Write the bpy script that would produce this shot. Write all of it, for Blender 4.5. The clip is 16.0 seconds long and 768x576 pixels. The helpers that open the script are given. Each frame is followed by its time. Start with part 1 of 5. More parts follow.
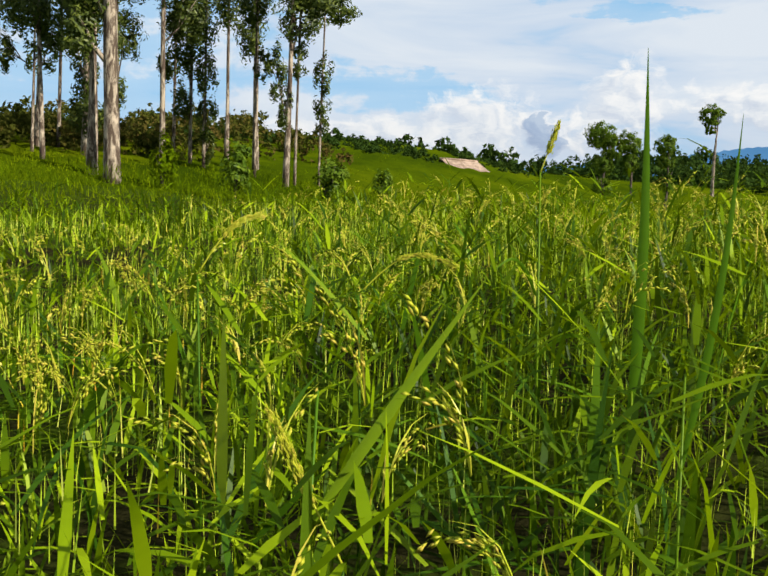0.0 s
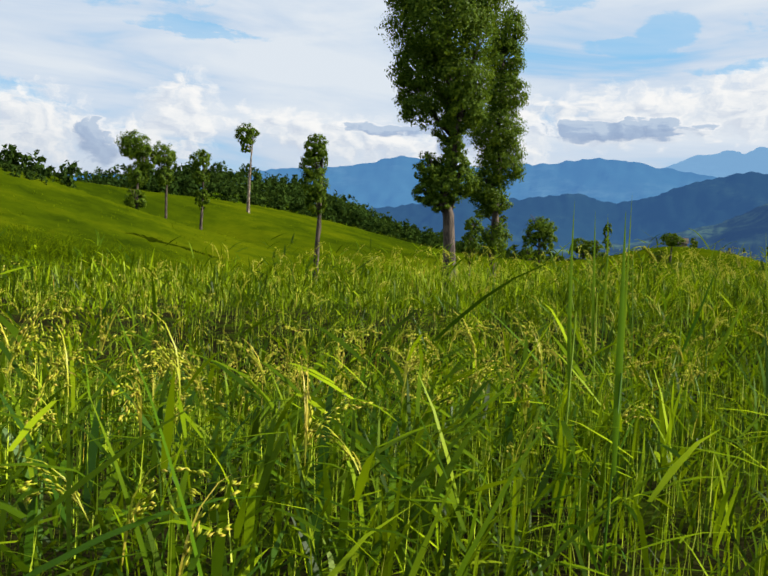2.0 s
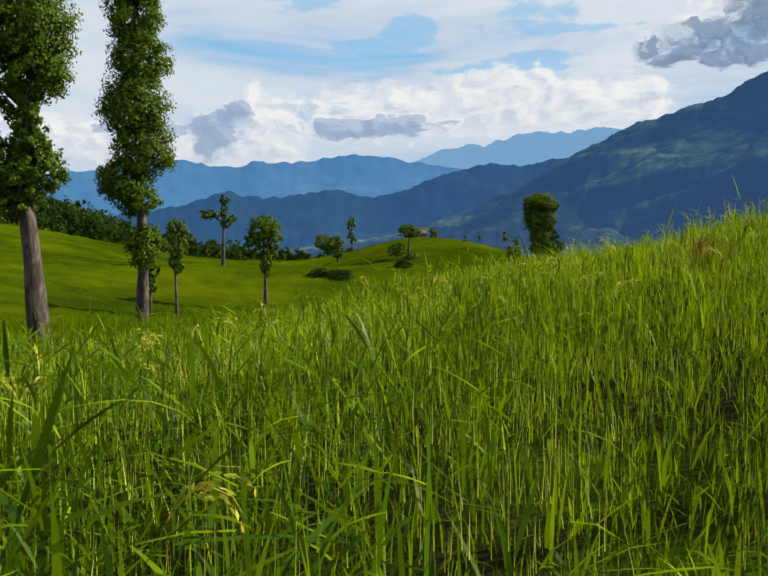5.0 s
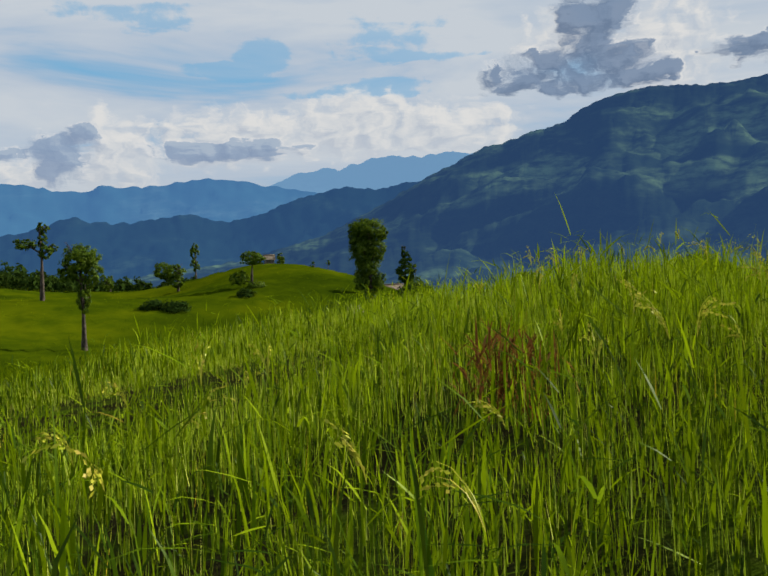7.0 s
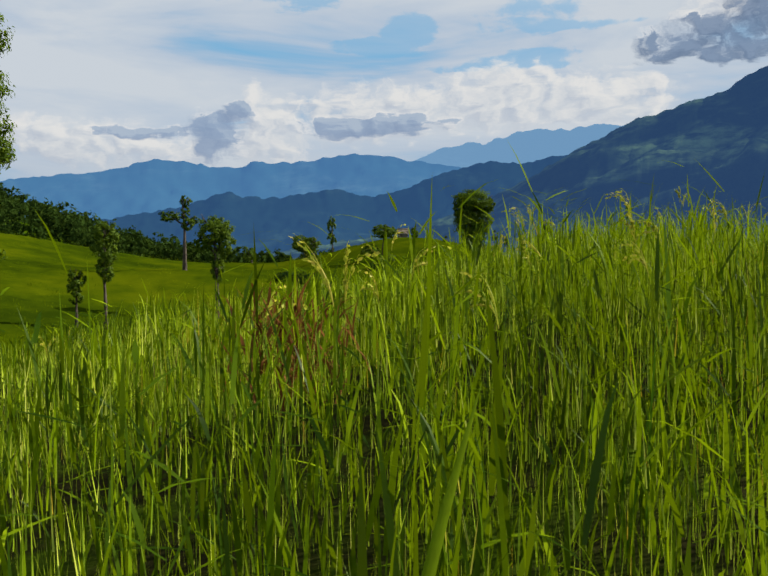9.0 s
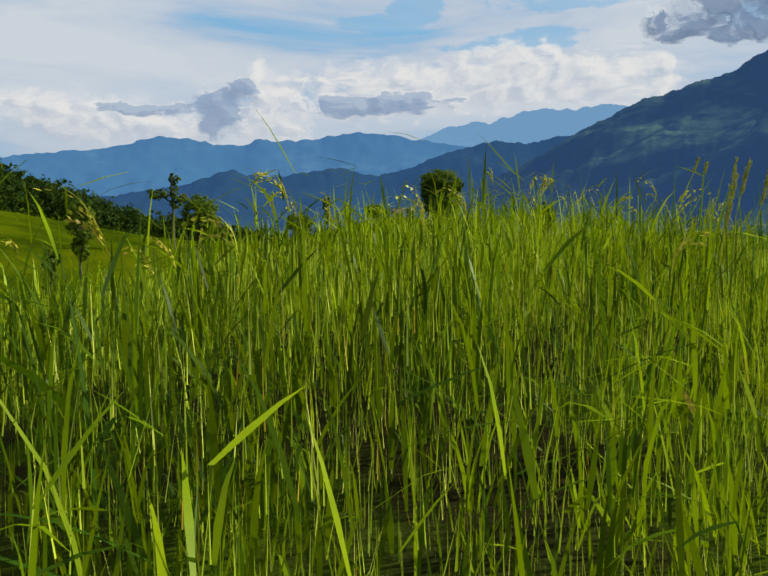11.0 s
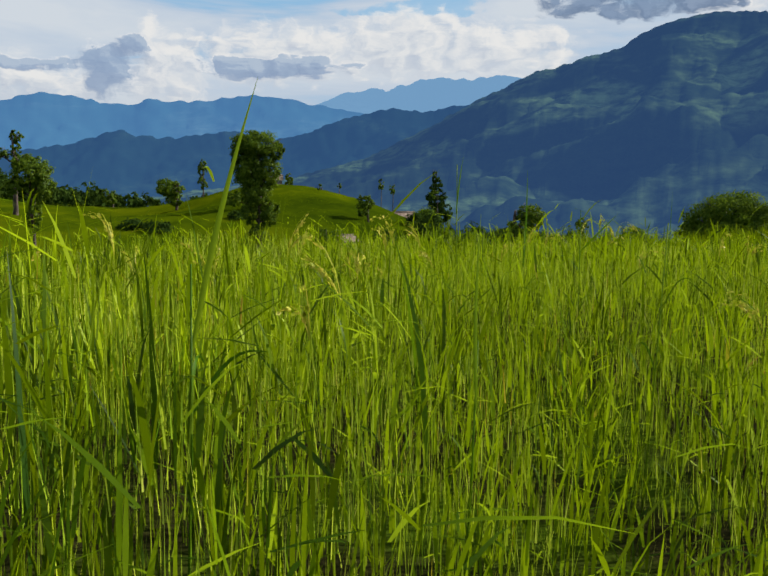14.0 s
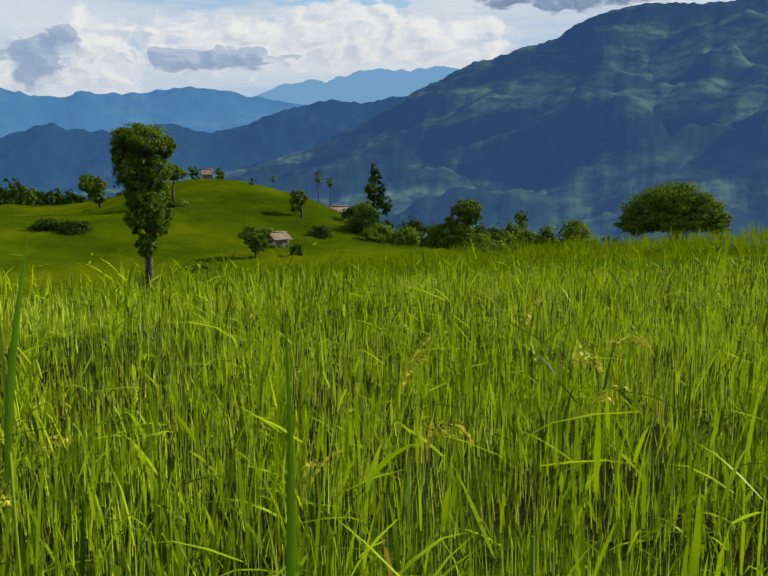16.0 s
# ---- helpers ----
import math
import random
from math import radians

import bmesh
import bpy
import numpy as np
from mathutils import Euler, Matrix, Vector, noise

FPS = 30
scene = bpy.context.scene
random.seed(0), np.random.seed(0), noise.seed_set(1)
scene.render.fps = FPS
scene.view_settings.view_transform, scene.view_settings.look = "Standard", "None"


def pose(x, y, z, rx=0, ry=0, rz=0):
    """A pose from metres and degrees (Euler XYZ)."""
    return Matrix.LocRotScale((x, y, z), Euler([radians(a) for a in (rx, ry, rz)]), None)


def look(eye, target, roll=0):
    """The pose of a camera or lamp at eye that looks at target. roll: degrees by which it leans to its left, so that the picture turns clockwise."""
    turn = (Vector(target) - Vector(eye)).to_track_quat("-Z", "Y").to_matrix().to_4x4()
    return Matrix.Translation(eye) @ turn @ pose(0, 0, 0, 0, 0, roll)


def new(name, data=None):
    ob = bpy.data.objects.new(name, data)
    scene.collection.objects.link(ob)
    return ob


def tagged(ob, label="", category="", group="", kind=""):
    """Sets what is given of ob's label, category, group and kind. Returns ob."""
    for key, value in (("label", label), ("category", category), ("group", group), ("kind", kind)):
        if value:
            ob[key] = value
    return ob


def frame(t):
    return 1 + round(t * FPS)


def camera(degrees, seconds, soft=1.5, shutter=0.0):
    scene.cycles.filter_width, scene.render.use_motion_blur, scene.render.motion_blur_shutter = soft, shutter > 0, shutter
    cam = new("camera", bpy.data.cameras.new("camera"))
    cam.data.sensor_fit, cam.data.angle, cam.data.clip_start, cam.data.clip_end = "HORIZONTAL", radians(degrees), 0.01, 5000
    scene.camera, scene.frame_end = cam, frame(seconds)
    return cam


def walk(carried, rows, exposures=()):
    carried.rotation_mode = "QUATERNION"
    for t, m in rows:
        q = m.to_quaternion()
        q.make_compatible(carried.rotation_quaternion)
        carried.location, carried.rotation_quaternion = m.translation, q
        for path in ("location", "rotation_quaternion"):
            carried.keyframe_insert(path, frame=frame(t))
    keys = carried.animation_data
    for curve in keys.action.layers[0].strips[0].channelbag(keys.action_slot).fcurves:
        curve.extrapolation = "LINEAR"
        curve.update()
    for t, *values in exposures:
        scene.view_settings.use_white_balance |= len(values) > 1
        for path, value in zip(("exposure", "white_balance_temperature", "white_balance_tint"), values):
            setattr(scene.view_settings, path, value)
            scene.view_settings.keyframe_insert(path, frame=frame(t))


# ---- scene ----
cam = camera(51.0, 16.0, soft=1.7)
PATH = [
    (0.0, pose(-0.350, 0.700, 1.350, 85.13, -2.17, -0.49)),
    (0.5, pose(0.532, 0.944, 1.523, 88.57, -3.37, -3.31)),
    (1.0, pose(1.200, 1.963, 1.677, 89.75, -0.76, -16.43)),
    (1.5, pose(2.073, 2.899, 1.812, 88.08, -0.95, -25.73)),
    (2.0, pose(3.271, 3.593, 1.899, 87.39, -3.36, -31.18)),
    (2.5, pose(4.578, 4.178, 1.929, 84.95, -1.24, -32.37)),
    (3.0, pose(5.916, 4.756, 2.011, 84.61, -1.53, -32.77)),
    (3.5, pose(7.406, 5.320, 2.096, 83.88, -3.08, -32.13)),
    (4.0, pose(9.050, 5.907, 2.148, 87.28, -2.23, -40.83)),
    (4.2, pose(9.665, 6.155, 2.165, 87.62, -1.41, -45.06)),
    (6.3, pose(15.529, 8.705, 2.839, 87.84, 1.98, -50.37)),
    (6.5, pose(15.994, 8.764, 2.848, 88.69, 1.59, -54.20)),
    (7.0, pose(17.068, 8.902, 2.877, 89.26, 1.68, -57.70)),
    (7.5, pose(17.880, 8.943, 2.877, 89.60, -0.08, -54.89)),
    (8.0, pose(18.442, 8.849, 2.880, 90.04, 0.91, -57.14)),
    (8.5, pose(18.663, 8.541, 2.821, 89.88, -0.07, -54.45)),
    (9.0, pose(18.699, 8.070, 2.746, 87.71, 0.84, -47.57)),
    (9.5, pose(18.761, 7.607, 2.726, 85.12, 1.14, -49.77)),
    (11.8, pose(22.242, 7.810, 2.940, 88.10, 0.66, -45.92)),
    (12.0, pose(22.642, 7.873, 2.971, 89.03, 2.68, -47.85)),
    (12.5, pose(23.671, 8.030, 3.040, 88.07, -1.62, -47.10)),
    (13.0, pose(24.643, 8.341, 3.054, 84.15, 0.69, -48.01)),
    (13.5, pose(25.687, 8.643, 3.085, 82.99, 2.60, -52.14)),
    (14.0, pose(26.682, 8.998, 3.146, 83.92, -0.62, -54.55)),
    (14.5, pose(27.715, 9.254, 3.219, 83.82, -0.03, -60.64)),
    (15.0, pose(28.607, 9.572, 3.278, 84.70, -1.92, -60.03)),
    (15.5, pose(29.393, 9.973, 3.339, 82.19, -0.10, -60.28)),
    (16.0, pose(30.170, 10.412, 3.480, 83.34, 0.11, -58.71)),
]
walk(cam, PATH, [(0.0, 1.12), (4.0, 1.12), (6.4, 0.77), (7.4, 0.72), (8.4, 0.72), (9.5, 0.83), (11.8, 0.76), (12.6, 0.68), (13.5, 0.9), (15.0, 0.82), (16.0, 0.92)])

# ---- world, sun ----
SUN_AZ, SUN_EL = 121.0, 31.0


class Nodes:
    """Short notation for a node tree."""

    def __init__(self, tree):
        self.tree = tree
        tree.nodes.clear()

    def add(self, kind):
        return self.tree.nodes.new(kind)

    def set(self, socket, value):
        if isinstance(value, bpy.types.NodeSocket):
            self.tree.links.new(value, socket)
        else:
            socket.default_value = value

    def math(self, op, a, b=0.0, c=0.0, clamp=False):
        n = self.add("ShaderNodeMath")
        n.operation, n.use_clamp = op, clamp
        for s, v in zip(n.inputs, (a, b, c)):
            self.set(s, v)
        return n.outputs[0]

    def mix(self, fac, a, b):
        n = self.add("ShaderNodeMix")
        n.data_type = "RGBA"
        for s, v in ((n.inputs[0], fac), (n.inputs[6], a), (n.inputs[7], b)):
            self.set(s, v)
        return n.outputs[2]

    def noise(self, vec, scale, detail=4.0, rough=0.55, dist=0.0):
        n = self.add("ShaderNodeTexNoise")
        if vec is not None:
            self.set(n.inputs["Vector"], vec)
        for k, v in (("Scale", scale), ("Detail", detail), ("Roughness", rough), ("Distortion", dist)):
            self.set(n.inputs[k], v)
        return n.outputs["Fac"]

    def step(self, value, low, high):
        n = self.add("ShaderNodeMapRange")
        n.interpolation_type = "SMOOTHSTEP"
        for s, v in zip(n.inputs, (value, low, high, 0.0, 1.0)):
            self.set(s, v)
        return n.outputs[0]

    def ramp(self, value, stops):
        n = self.add("ShaderNodeValToRGB")
        self.set(n.inputs[0], value)
        e = n.color_ramp.elements
        while len(e) < len(stops):
            e.new(0.5)
        for k, (p, c) in zip(e, stops):
            k.position, k.color = p, (*c, 1)
        return n.outputs[0]


def make_sky():
    world = bpy.data.worlds.new("sky")
    scene.world = world
    world.use_nodes = True
    g = Nodes(world.node_tree)
    out, back = g.add("ShaderNodeOutputWorld"), g.add("ShaderNodeBackground")
    g.tree.links.new(back.outputs[0], out.inputs[0])
    back.inputs[1].default_value = 0.038
    sky = g.add("ShaderNodeTexSky")
    sky.sky_type, sky.sun_disc = "NISHITA", False
    sky.sun_elevation, sky.sun_rotation = radians(SUN_EL), radians(SUN_AZ)
    sky.air_density, sky.dust_density, sky.ozone_density = 1.0, 0.6, 2.0
    way = g.add("ShaderNodeTexCoord").outputs["Generated"]
    sep = g.add("ShaderNodeSeparateXYZ")
    g.set(sep.inputs[0], way)
    x, y, z = sep.outputs
    az = g.math("MULTIPLY", g.math("ARCTAN2", x, y), 57.2958)
    el = g.math("MULTIPLY", g.math("ARCSINE", z), 57.2958)
    # a high layer, drawn out sideways
    flat = g.add("ShaderNodeCombineXYZ")
    g.set(flat.inputs[0], g.math("MULTIPLY", az, 0.035))
    g.set(flat.inputs[1], g.math("MULTIPLY", el, 0.16))
    sheet = g.noise(flat.outputs[0], 1.6, 5.0, 0.55, 0.5)
    puff = g.add("ShaderNodeCombineXYZ")
    g.set(puff.inputs[0], g.math("MULTIPLY", az, 0.3))
    g.set(puff.inputs[1], g.math("MULTIPLY", el, 0.42))
    lump = g.noise(puff.outputs[0], 1.5, 8.0, 0.62, 0.4)
    wob = g.math("MULTIPLY", g.math("SUBTRACT", lump, 0.5), 3.5)
    streak = g.math("MULTIPLY", g.math("SUBTRACT", sheet, 0.5), 3.0)

    def blob(a, e, ra, re, edge, hard=0.0):
        u = g.math("DIVIDE", g.math("SUBTRACT", az, a), ra)
        v = g.math("DIVIDE", g.math("SUBTRACT", el, e), re)
        r = g.math("ADD", g.math("MULTIPLY", u, u), g.math("MULTIPLY", v, v))
        return g.step(g.math("ADD", r, edge), 1.3 - hard, 0.3 + hard)

    def union(items, edge, hard=0.0):
        total = 0.0
        for it in items:
            total = g.math("MAXIMUM", total, blob(*it, edge, hard))
        return total

    warp = g.noise(puff.outputs[0], 0.55, 5.0, 0.6)
    warp2 = g.noise(flat.outputs[0], 3.1, 5.0, 0.6)
    az = g.math("ADD", az, g.math("MULTIPLY", g.math("SUBTRACT", warp, 0.5), 5.0))
    el = g.math("ADD", el, g.math("MULTIPLY", g.math("SUBTRACT", warp2, 0.5), 3.4))
    cover = g.step(sheet, 0.22, 0.46)
    ragged = g.math("ADD", g.math("MULTIPLY", streak, 2.2), g.math("MULTIPLY", wob, 1.1))
    holes = union(((0, 9.0, 7, 1.5), (13.4, 16.5, 5, 1.5), (18.8, 13.9, 6, 0.35), (49.8, 15.4, 2.0, 1.0), (56.7, 13.0, 4.5, 0.6), (59.2, 17.5, 4.5, 1.6), (40.5, 17.7, 6, 0.9), (-20, 12, 12, 9), (47.5, 14.4, 3, 0.5), (61.5, 15.4, 5, 0.6)), ragged)
    cover = g.math("MULTIPLY", cover, g.math("SUBTRACT", 1.0, g.math("MULTIPLY", holes, 0.6)))
    tone = g.ramp(sheet, ((0.3, (5.8, 7.5, 9.8)), (0.6, (8.9, 9.7, 10.6))))
    blue = g.mix(0.75, sky.outputs[0], (3.3, 8.0, 12.4, 1))
    colour = g.mix(cover, blue, tone)

    def bank(blobs, rough, east=0.0, up=0.0):
        """Depth of a heap of cumulus, looked at a little towards the sun."""
        spot = g.add("ShaderNodeCombineXYZ")
        a, e = g.math("ADD", az, east), g.math("ADD", el, up)
        g.set(spot.inputs[0], g.math("MULTIPLY", a, 0.3))
        g.set(spot.inputs[1], g.math("MULTIPLY", e, 0.4))
        cell = g.add("ShaderNodeTexVoronoi")
        cell.feature = "SMOOTH_F1"
        g.set(cell.inputs["Vector"], spot.outputs[0])
        g.set(cell.inputs["Scale"], 2.6)
        heap = g.math("MULTIPLY", g.math("SUBTRACT", 0.45, cell.outputs["Distance"]), 0.45)
        fluff = g.math("SUBTRACT", g.noise(spot.outputs[0], 2.3, 9.0, 0.63, 0.5), 0.5)
        total = -4.0
        for ba, be, ra, re in blobs:
            u = g.math("DIVIDE", g.math("SUBTRACT", a, ba), ra)
            v = g.math("DIVIDE", g.math("SUBTRACT", e, be), re)
            r = g.math("SUBTRACT", 1.0, g.math("ADD", g.math("MULTIPLY", u, u), g.math("MULTIPLY", v, v)))
            total = g.math("MAXIMUM", total, r)
        return g.math("ADD", total, g.math("MULTIPLY", g.math("ADD", heap, fluff), rough))

    # banks of cumulus over the hills, lit on the sun's side
    heaps = ((7.1, 6.8, 4.0, 2.3), (4.5, 6.0, 3.5, 1.4), (16.8, 8.2, 2.6, 2.6), (13, 6.5, 4, 1.3), (-6, 5.5, 8, 1.1), (0, 6.2, 4, 0.9), (26, 8.0, 7, 1.6), (31, 7.7, 6, 1.1), (39.6, 8.8, 2.6, 2.4), (38.9, 10.8, 1.4, 1.0), (47.5, 9.8, 7, 1.9), (49.4, 10.9, 3, 1.1), (55.7, 10.8, 5, 1.9), (61.9, 10.3, 5, 1.8), (77.0, 14.4, 4, 3.2), (70.3, 15.4, 2.6, 1.5))
    deep, ahead = bank(heaps, 3.4), bank(heaps, 3.4, 0.5, 0.55)
    lit = g.step(g.math("SUBTRACT", deep, ahead), -1.7, 1.5)
    rim = g.ramp(lit, ((0.05, (7.0, 7.8, 9.2)), (0.5, (9.4, 9.9, 10.5)), (0.95, (11.4, 11.4, 11.3))))
    colour = g.mix(g.step(deep, -0.7, 0.9), colour, rim)
    # grey bodies in shade in front of them, with bright rims
    bodies = ((36.1, 8.5, 1.4, 1.7), (37.9, 10.1, 1.0, 1.2), (46.6, 8.9, 5.0, 0.5), (49.6, 9.5, 3.0, 0.45), (72.9, 16.6, 2.0, 2.6), (71.8, 13.8, 4.4, 1.5), (67.2, 13.6, 1.9, 0.9), (75.0, 12.9, 3.2, 0.7), (11.6, 6.3, 1.6, 1.5), (31, 8.9, 3.5, 0.4), (84, 14.0, 4, 1.0))
    deep, ahead = bank(bodies, 4.2), bank(bodies, 4.2, 0.45, 0.5)
    lit = g.step(g.math("SUBTRACT", deep, ahead), -1.6, 1.6)
    shade = g.ramp(lit, ((0.1, (3.4, 4.7, 7.0)), (0.8, (4.4, 5.8, 8.0)), (1.0, (5.8, 7.1, 8.9))))
    thin = g.math("MULTIPLY", g.step(deep, 0.4, 0.0), g.step(lit, 0.4, 0.85))
    shade = g.mix(thin, shade, (11.8, 11.8, 11.8, 1))
    # the storm cloud over the mountain is the darkest
    storm = g.mix(g.step(lit, 0.2, 0.9), (1.9, 2.9, 4.7, 1), (3.0, 4.2, 6.2, 1))
    shade = g.mix(g.math("MULTIPLY", g.step(az, 60.0, 65.0), g.math("SUBTRACT", 1.0, thin)), shade, storm)
    colour = g.mix(g.math("MULTIPLY", g.step(deep, -0.6, 0.7), 0.92), colour, shade)
    low = g.step(el, 9.0, 2.0)
    colour = g.mix(g.math("MULTIPLY", low, 0.45), colour, (6.4, 7.1, 8.0, 1))
    g.set(back.inputs[0], colour)


make_sky()
sun = new("sun", bpy.data.lights.new("sun", "SUN"))
sun.data.energy, sun.data.angle, sun.data.color = 4.5, radians(0.6), (1.0, 0.93, 0.8)
_a, _e = radians(SUN_AZ), radians(SUN_EL)
sun.matrix_world = look((0, 0, 60), Vector((0, 0, 60)) - Vector((math.sin(_a) * math.cos(_e), math.cos(_a) * math.cos(_e), math.sin(_e))))


# ---- materials ----
def material(name):
    m = bpy.data.materials.new(name)
    m.use_nodes = True
    return m, Nodes(m.node_tree)


def finish(g, shader):
    out = g.add("ShaderNodeOutputMaterial")
    g.tree.links.new(shader, out.inputs[0])


def surface(g, colour, rough=0.7, metal=0.0, bump=None, depth=0.01, spec=0.3):
    p = g.add("ShaderNodeBsdfPrincipled")
    g.set(p.inputs["Base Color"], colour)
    g.set(p.inputs["Roughness"], rough)
    g.set(p.inputs["Metallic"], metal)
    g.set(p.inputs["Specular IOR Level"], spec)
    if bump is not None:
        b = g.add("ShaderNodeBump")
        g.set(b.inputs["Height"], bump)
        g.set(b.inputs["Distance"], depth)
        g.tree.links.new(b.outputs[0], p.inputs["Normal"])
    return p.outputs[0]


def leafy(name, stops, glow, share=0.4, gloss=0.0, patch=0.0, patch_scale=0.35, single=False, ripe=0.0, detail=3.0):
    """Thin green blades or leaves: reflected light, and light that comes through them."""
    m, g = material(name)
    pos = g.add("ShaderNodeNewGeometry").outputs["Position"]
    rnd = g.add("ShaderNodeObjectInfo").outputs["Random"] if single else g.add("ShaderNodeNewGeometry").outputs["Random Per Island"]
    if patch:
        n = g.noise(pos, patch_scale, detail, 0.55 if detail < 5 else 0.72)
        rnd = g.math("ADD", g.math("MULTIPLY", rnd, 1 - patch), g.math("MULTIPLY", g.step(n, 0.32, 0.68), patch))
    if ripe:
        # the crop is paler, riper, towards both ends of the path
        sep = g.add("ShaderNodeSeparateXYZ")
        g.set(sep.inputs[0], pos)
        ends = g.math("ADD", g.math("MULTIPLY_ADD", g.step(sep.outputs[0], 13.0, 19.0), ripe * 0.45, g.math("MULTIPLY", g.step(sep.outputs[0], 22.0, 29.0), ripe * 1.0)), g.math("MULTIPLY", g.step(sep.outputs[0], 13.0, 7.0), ripe * 0.3))
        rnd = g.math("MAXIMUM", g.math("MINIMUM", g.math("ADD", rnd, g.math("MULTIPLY", ends, g.math("MULTIPLY", rnd, 1.7))), g.math("ADD", 0.955, g.math("MULTIPLY", g.step(rnd, 0.965, 0.975), 0.04))), 0.0)
    col = g.ramp(rnd, stops)
    col = g.mix(g.math("MULTIPLY", g.noise(pos, 35.0, 2.0), 0.3), col, (0.008, 0.02, 0.003, 1))
    d = g.add("ShaderNodeBsdfDiffuse")
    g.set(d.inputs[0], col)
    a = d.outputs[0]
    if gloss:
        s = g.add("ShaderNodeBsdfGlossy")
        s.inputs["Roughness"].default_value = 0.42
        x = g.add("ShaderNodeMixShader")
        x.inputs[0].default_value = gloss
        g.tree.links.new(a, x.inputs[1])
        g.tree.links.new(s.outputs[0], x.inputs[2])
        a = x.outputs[0]
    t = g.add("ShaderNodeBsdfTranslucent")
    g.set(t.inputs[0], g.mix(0.5, col, (*glow, 1)))
    x = g.add("ShaderNodeMixShader")
    x.inputs[0].default_value = share
    g.tree.links.new(a, x.inputs[1])
    g.tree.links.new(t.outputs[0], x.inputs[2])
    finish(g, x.outputs[0])
    return m


# the darkest leaf tones put the shade between lit stalks into the colour
RICE_TONES = ((0.0, (0.009, 0.026, 0.001)), (0.42, (0.024, 0.054, 0.001)), (0.66, (0.066, 0.118, 0.0014)), (0.87, (0.18, 0.27, 0.002)), (0.97, (0.3, 0.4, 0.006)), (1.0, (0.3, 0.17, 0.03)))
RICE = leafy("rice_leaf", RICE_TONES, (0.27, 0.38, 0.002), 0.3, 0.008, 0.42, 0.9, ripe=0.26)
# pale stalk tones, with the brightness of lit edges coloured in
RICE_STEM = leafy("rice_stalk", ((0.0, (0.1, 0.2, 0.006)), (0.3, (0.26, 0.38, 0.02)), (0.65, (0.44, 0.54, 0.03)), (0.84, (0.6, 0.64, 0.12)), (0.89, (0.56, 0.44, 0.03)), (1.0, (0.5, 0.22, 0.02))), (0.4, 0.5, 0.02), 0.2, 0.01, 0.35, 0.8)
RICE_TALL = leafy("rice_tall_leaf", ((0.0, (0.022, 0.075, 0.003)), (0.5, (0.07, 0.16, 0.004)), (1.0, (0.19, 0.27, 0.008))), (0.24, 0.4, 0.008), 0.28, 0.012, single=True)
# darker leaf tones: the shade on near broad leaves put into the colour
RICE_BROAD_SHADED = leafy("rice_broad_shaded_leaf", ((0.0, (0.016, 0.05, 0.002)), (0.5, (0.05, 0.12, 0.003)), (0.85, (0.09, 0.17, 0.003)), (1.0, (0.17, 0.23, 0.006))), (0.17, 0.28, 0.004), 0.26, 0.015)
RICE_FAR = leafy("rice_far", ((0.0, (0.034, 0.064, 0.0012)), (0.5, (0.086, 0.13, 0.0012)), (1.0, (0.19, 0.23, 0.003))), (0.2, 0.29, 0.004), 0.3, 0.0, 0.35, 0.06)
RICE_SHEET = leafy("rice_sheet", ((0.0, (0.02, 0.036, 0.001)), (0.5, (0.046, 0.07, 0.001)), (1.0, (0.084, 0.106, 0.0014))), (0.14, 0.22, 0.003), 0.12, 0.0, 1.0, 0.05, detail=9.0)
GRAIN = leafy("rice_grain", ((0.0, (0.3, 0.36, 0.015)), (0.6, (0.46, 0.46, 0.03)), (1.0, (0.54, 0.42, 0.06))), (0.45, 0.45, 0.06), 0.25, 0.02)
CROWN = leafy("crown_leaf", ((0.0, (0.036, 0.07, 0.007)), (0.6, (0.072, 0.122, 0.009)), (1.0, (0.125, 0.18, 0.014))), (0.24, 0.35, 0.014), 0.24, 0.006)
GUM = leafy("gum_leaf", ((0.0, (0.03, 0.045, 0.01)), (0.6, (0.065, 0.09, 0.014)), (1.0, (0.13, 0.155, 0.022))), (0.09, 0.14, 0.02), 0.26, 0.02)
WOODS = leafy("woods_leaf", ((0.0, (0.016, 0.034, 0.007)), (0.6, (0.03, 0.056, 0.01)), (1.0, (0.052, 0.084, 0.013))), (0.06, 0.1, 0.012), 0.22, 0.0, 0.5, 0.03)
SCRUB = leafy("scrub_leaf", ((0.0, (0.03, 0.036, 0.006)), (0.5, (0.06, 0.062, 0.01)), (0.8, (0.09, 0.066, 0.016)), (1.0, (0.1, 0.056, 0.02))), (0.1, 0.14, 0.02), 0.25, 0.0, 0.5, 0.1)
DEAD = leafy("dead_leaf", ((0.0, (0.11, 0.042, 0.012)), (0.6, (0.21, 0.085, 0.024)), (1.0, (0.28, 0.15, 0.045))), (0.24, 0.1, 0.025), 0.25)


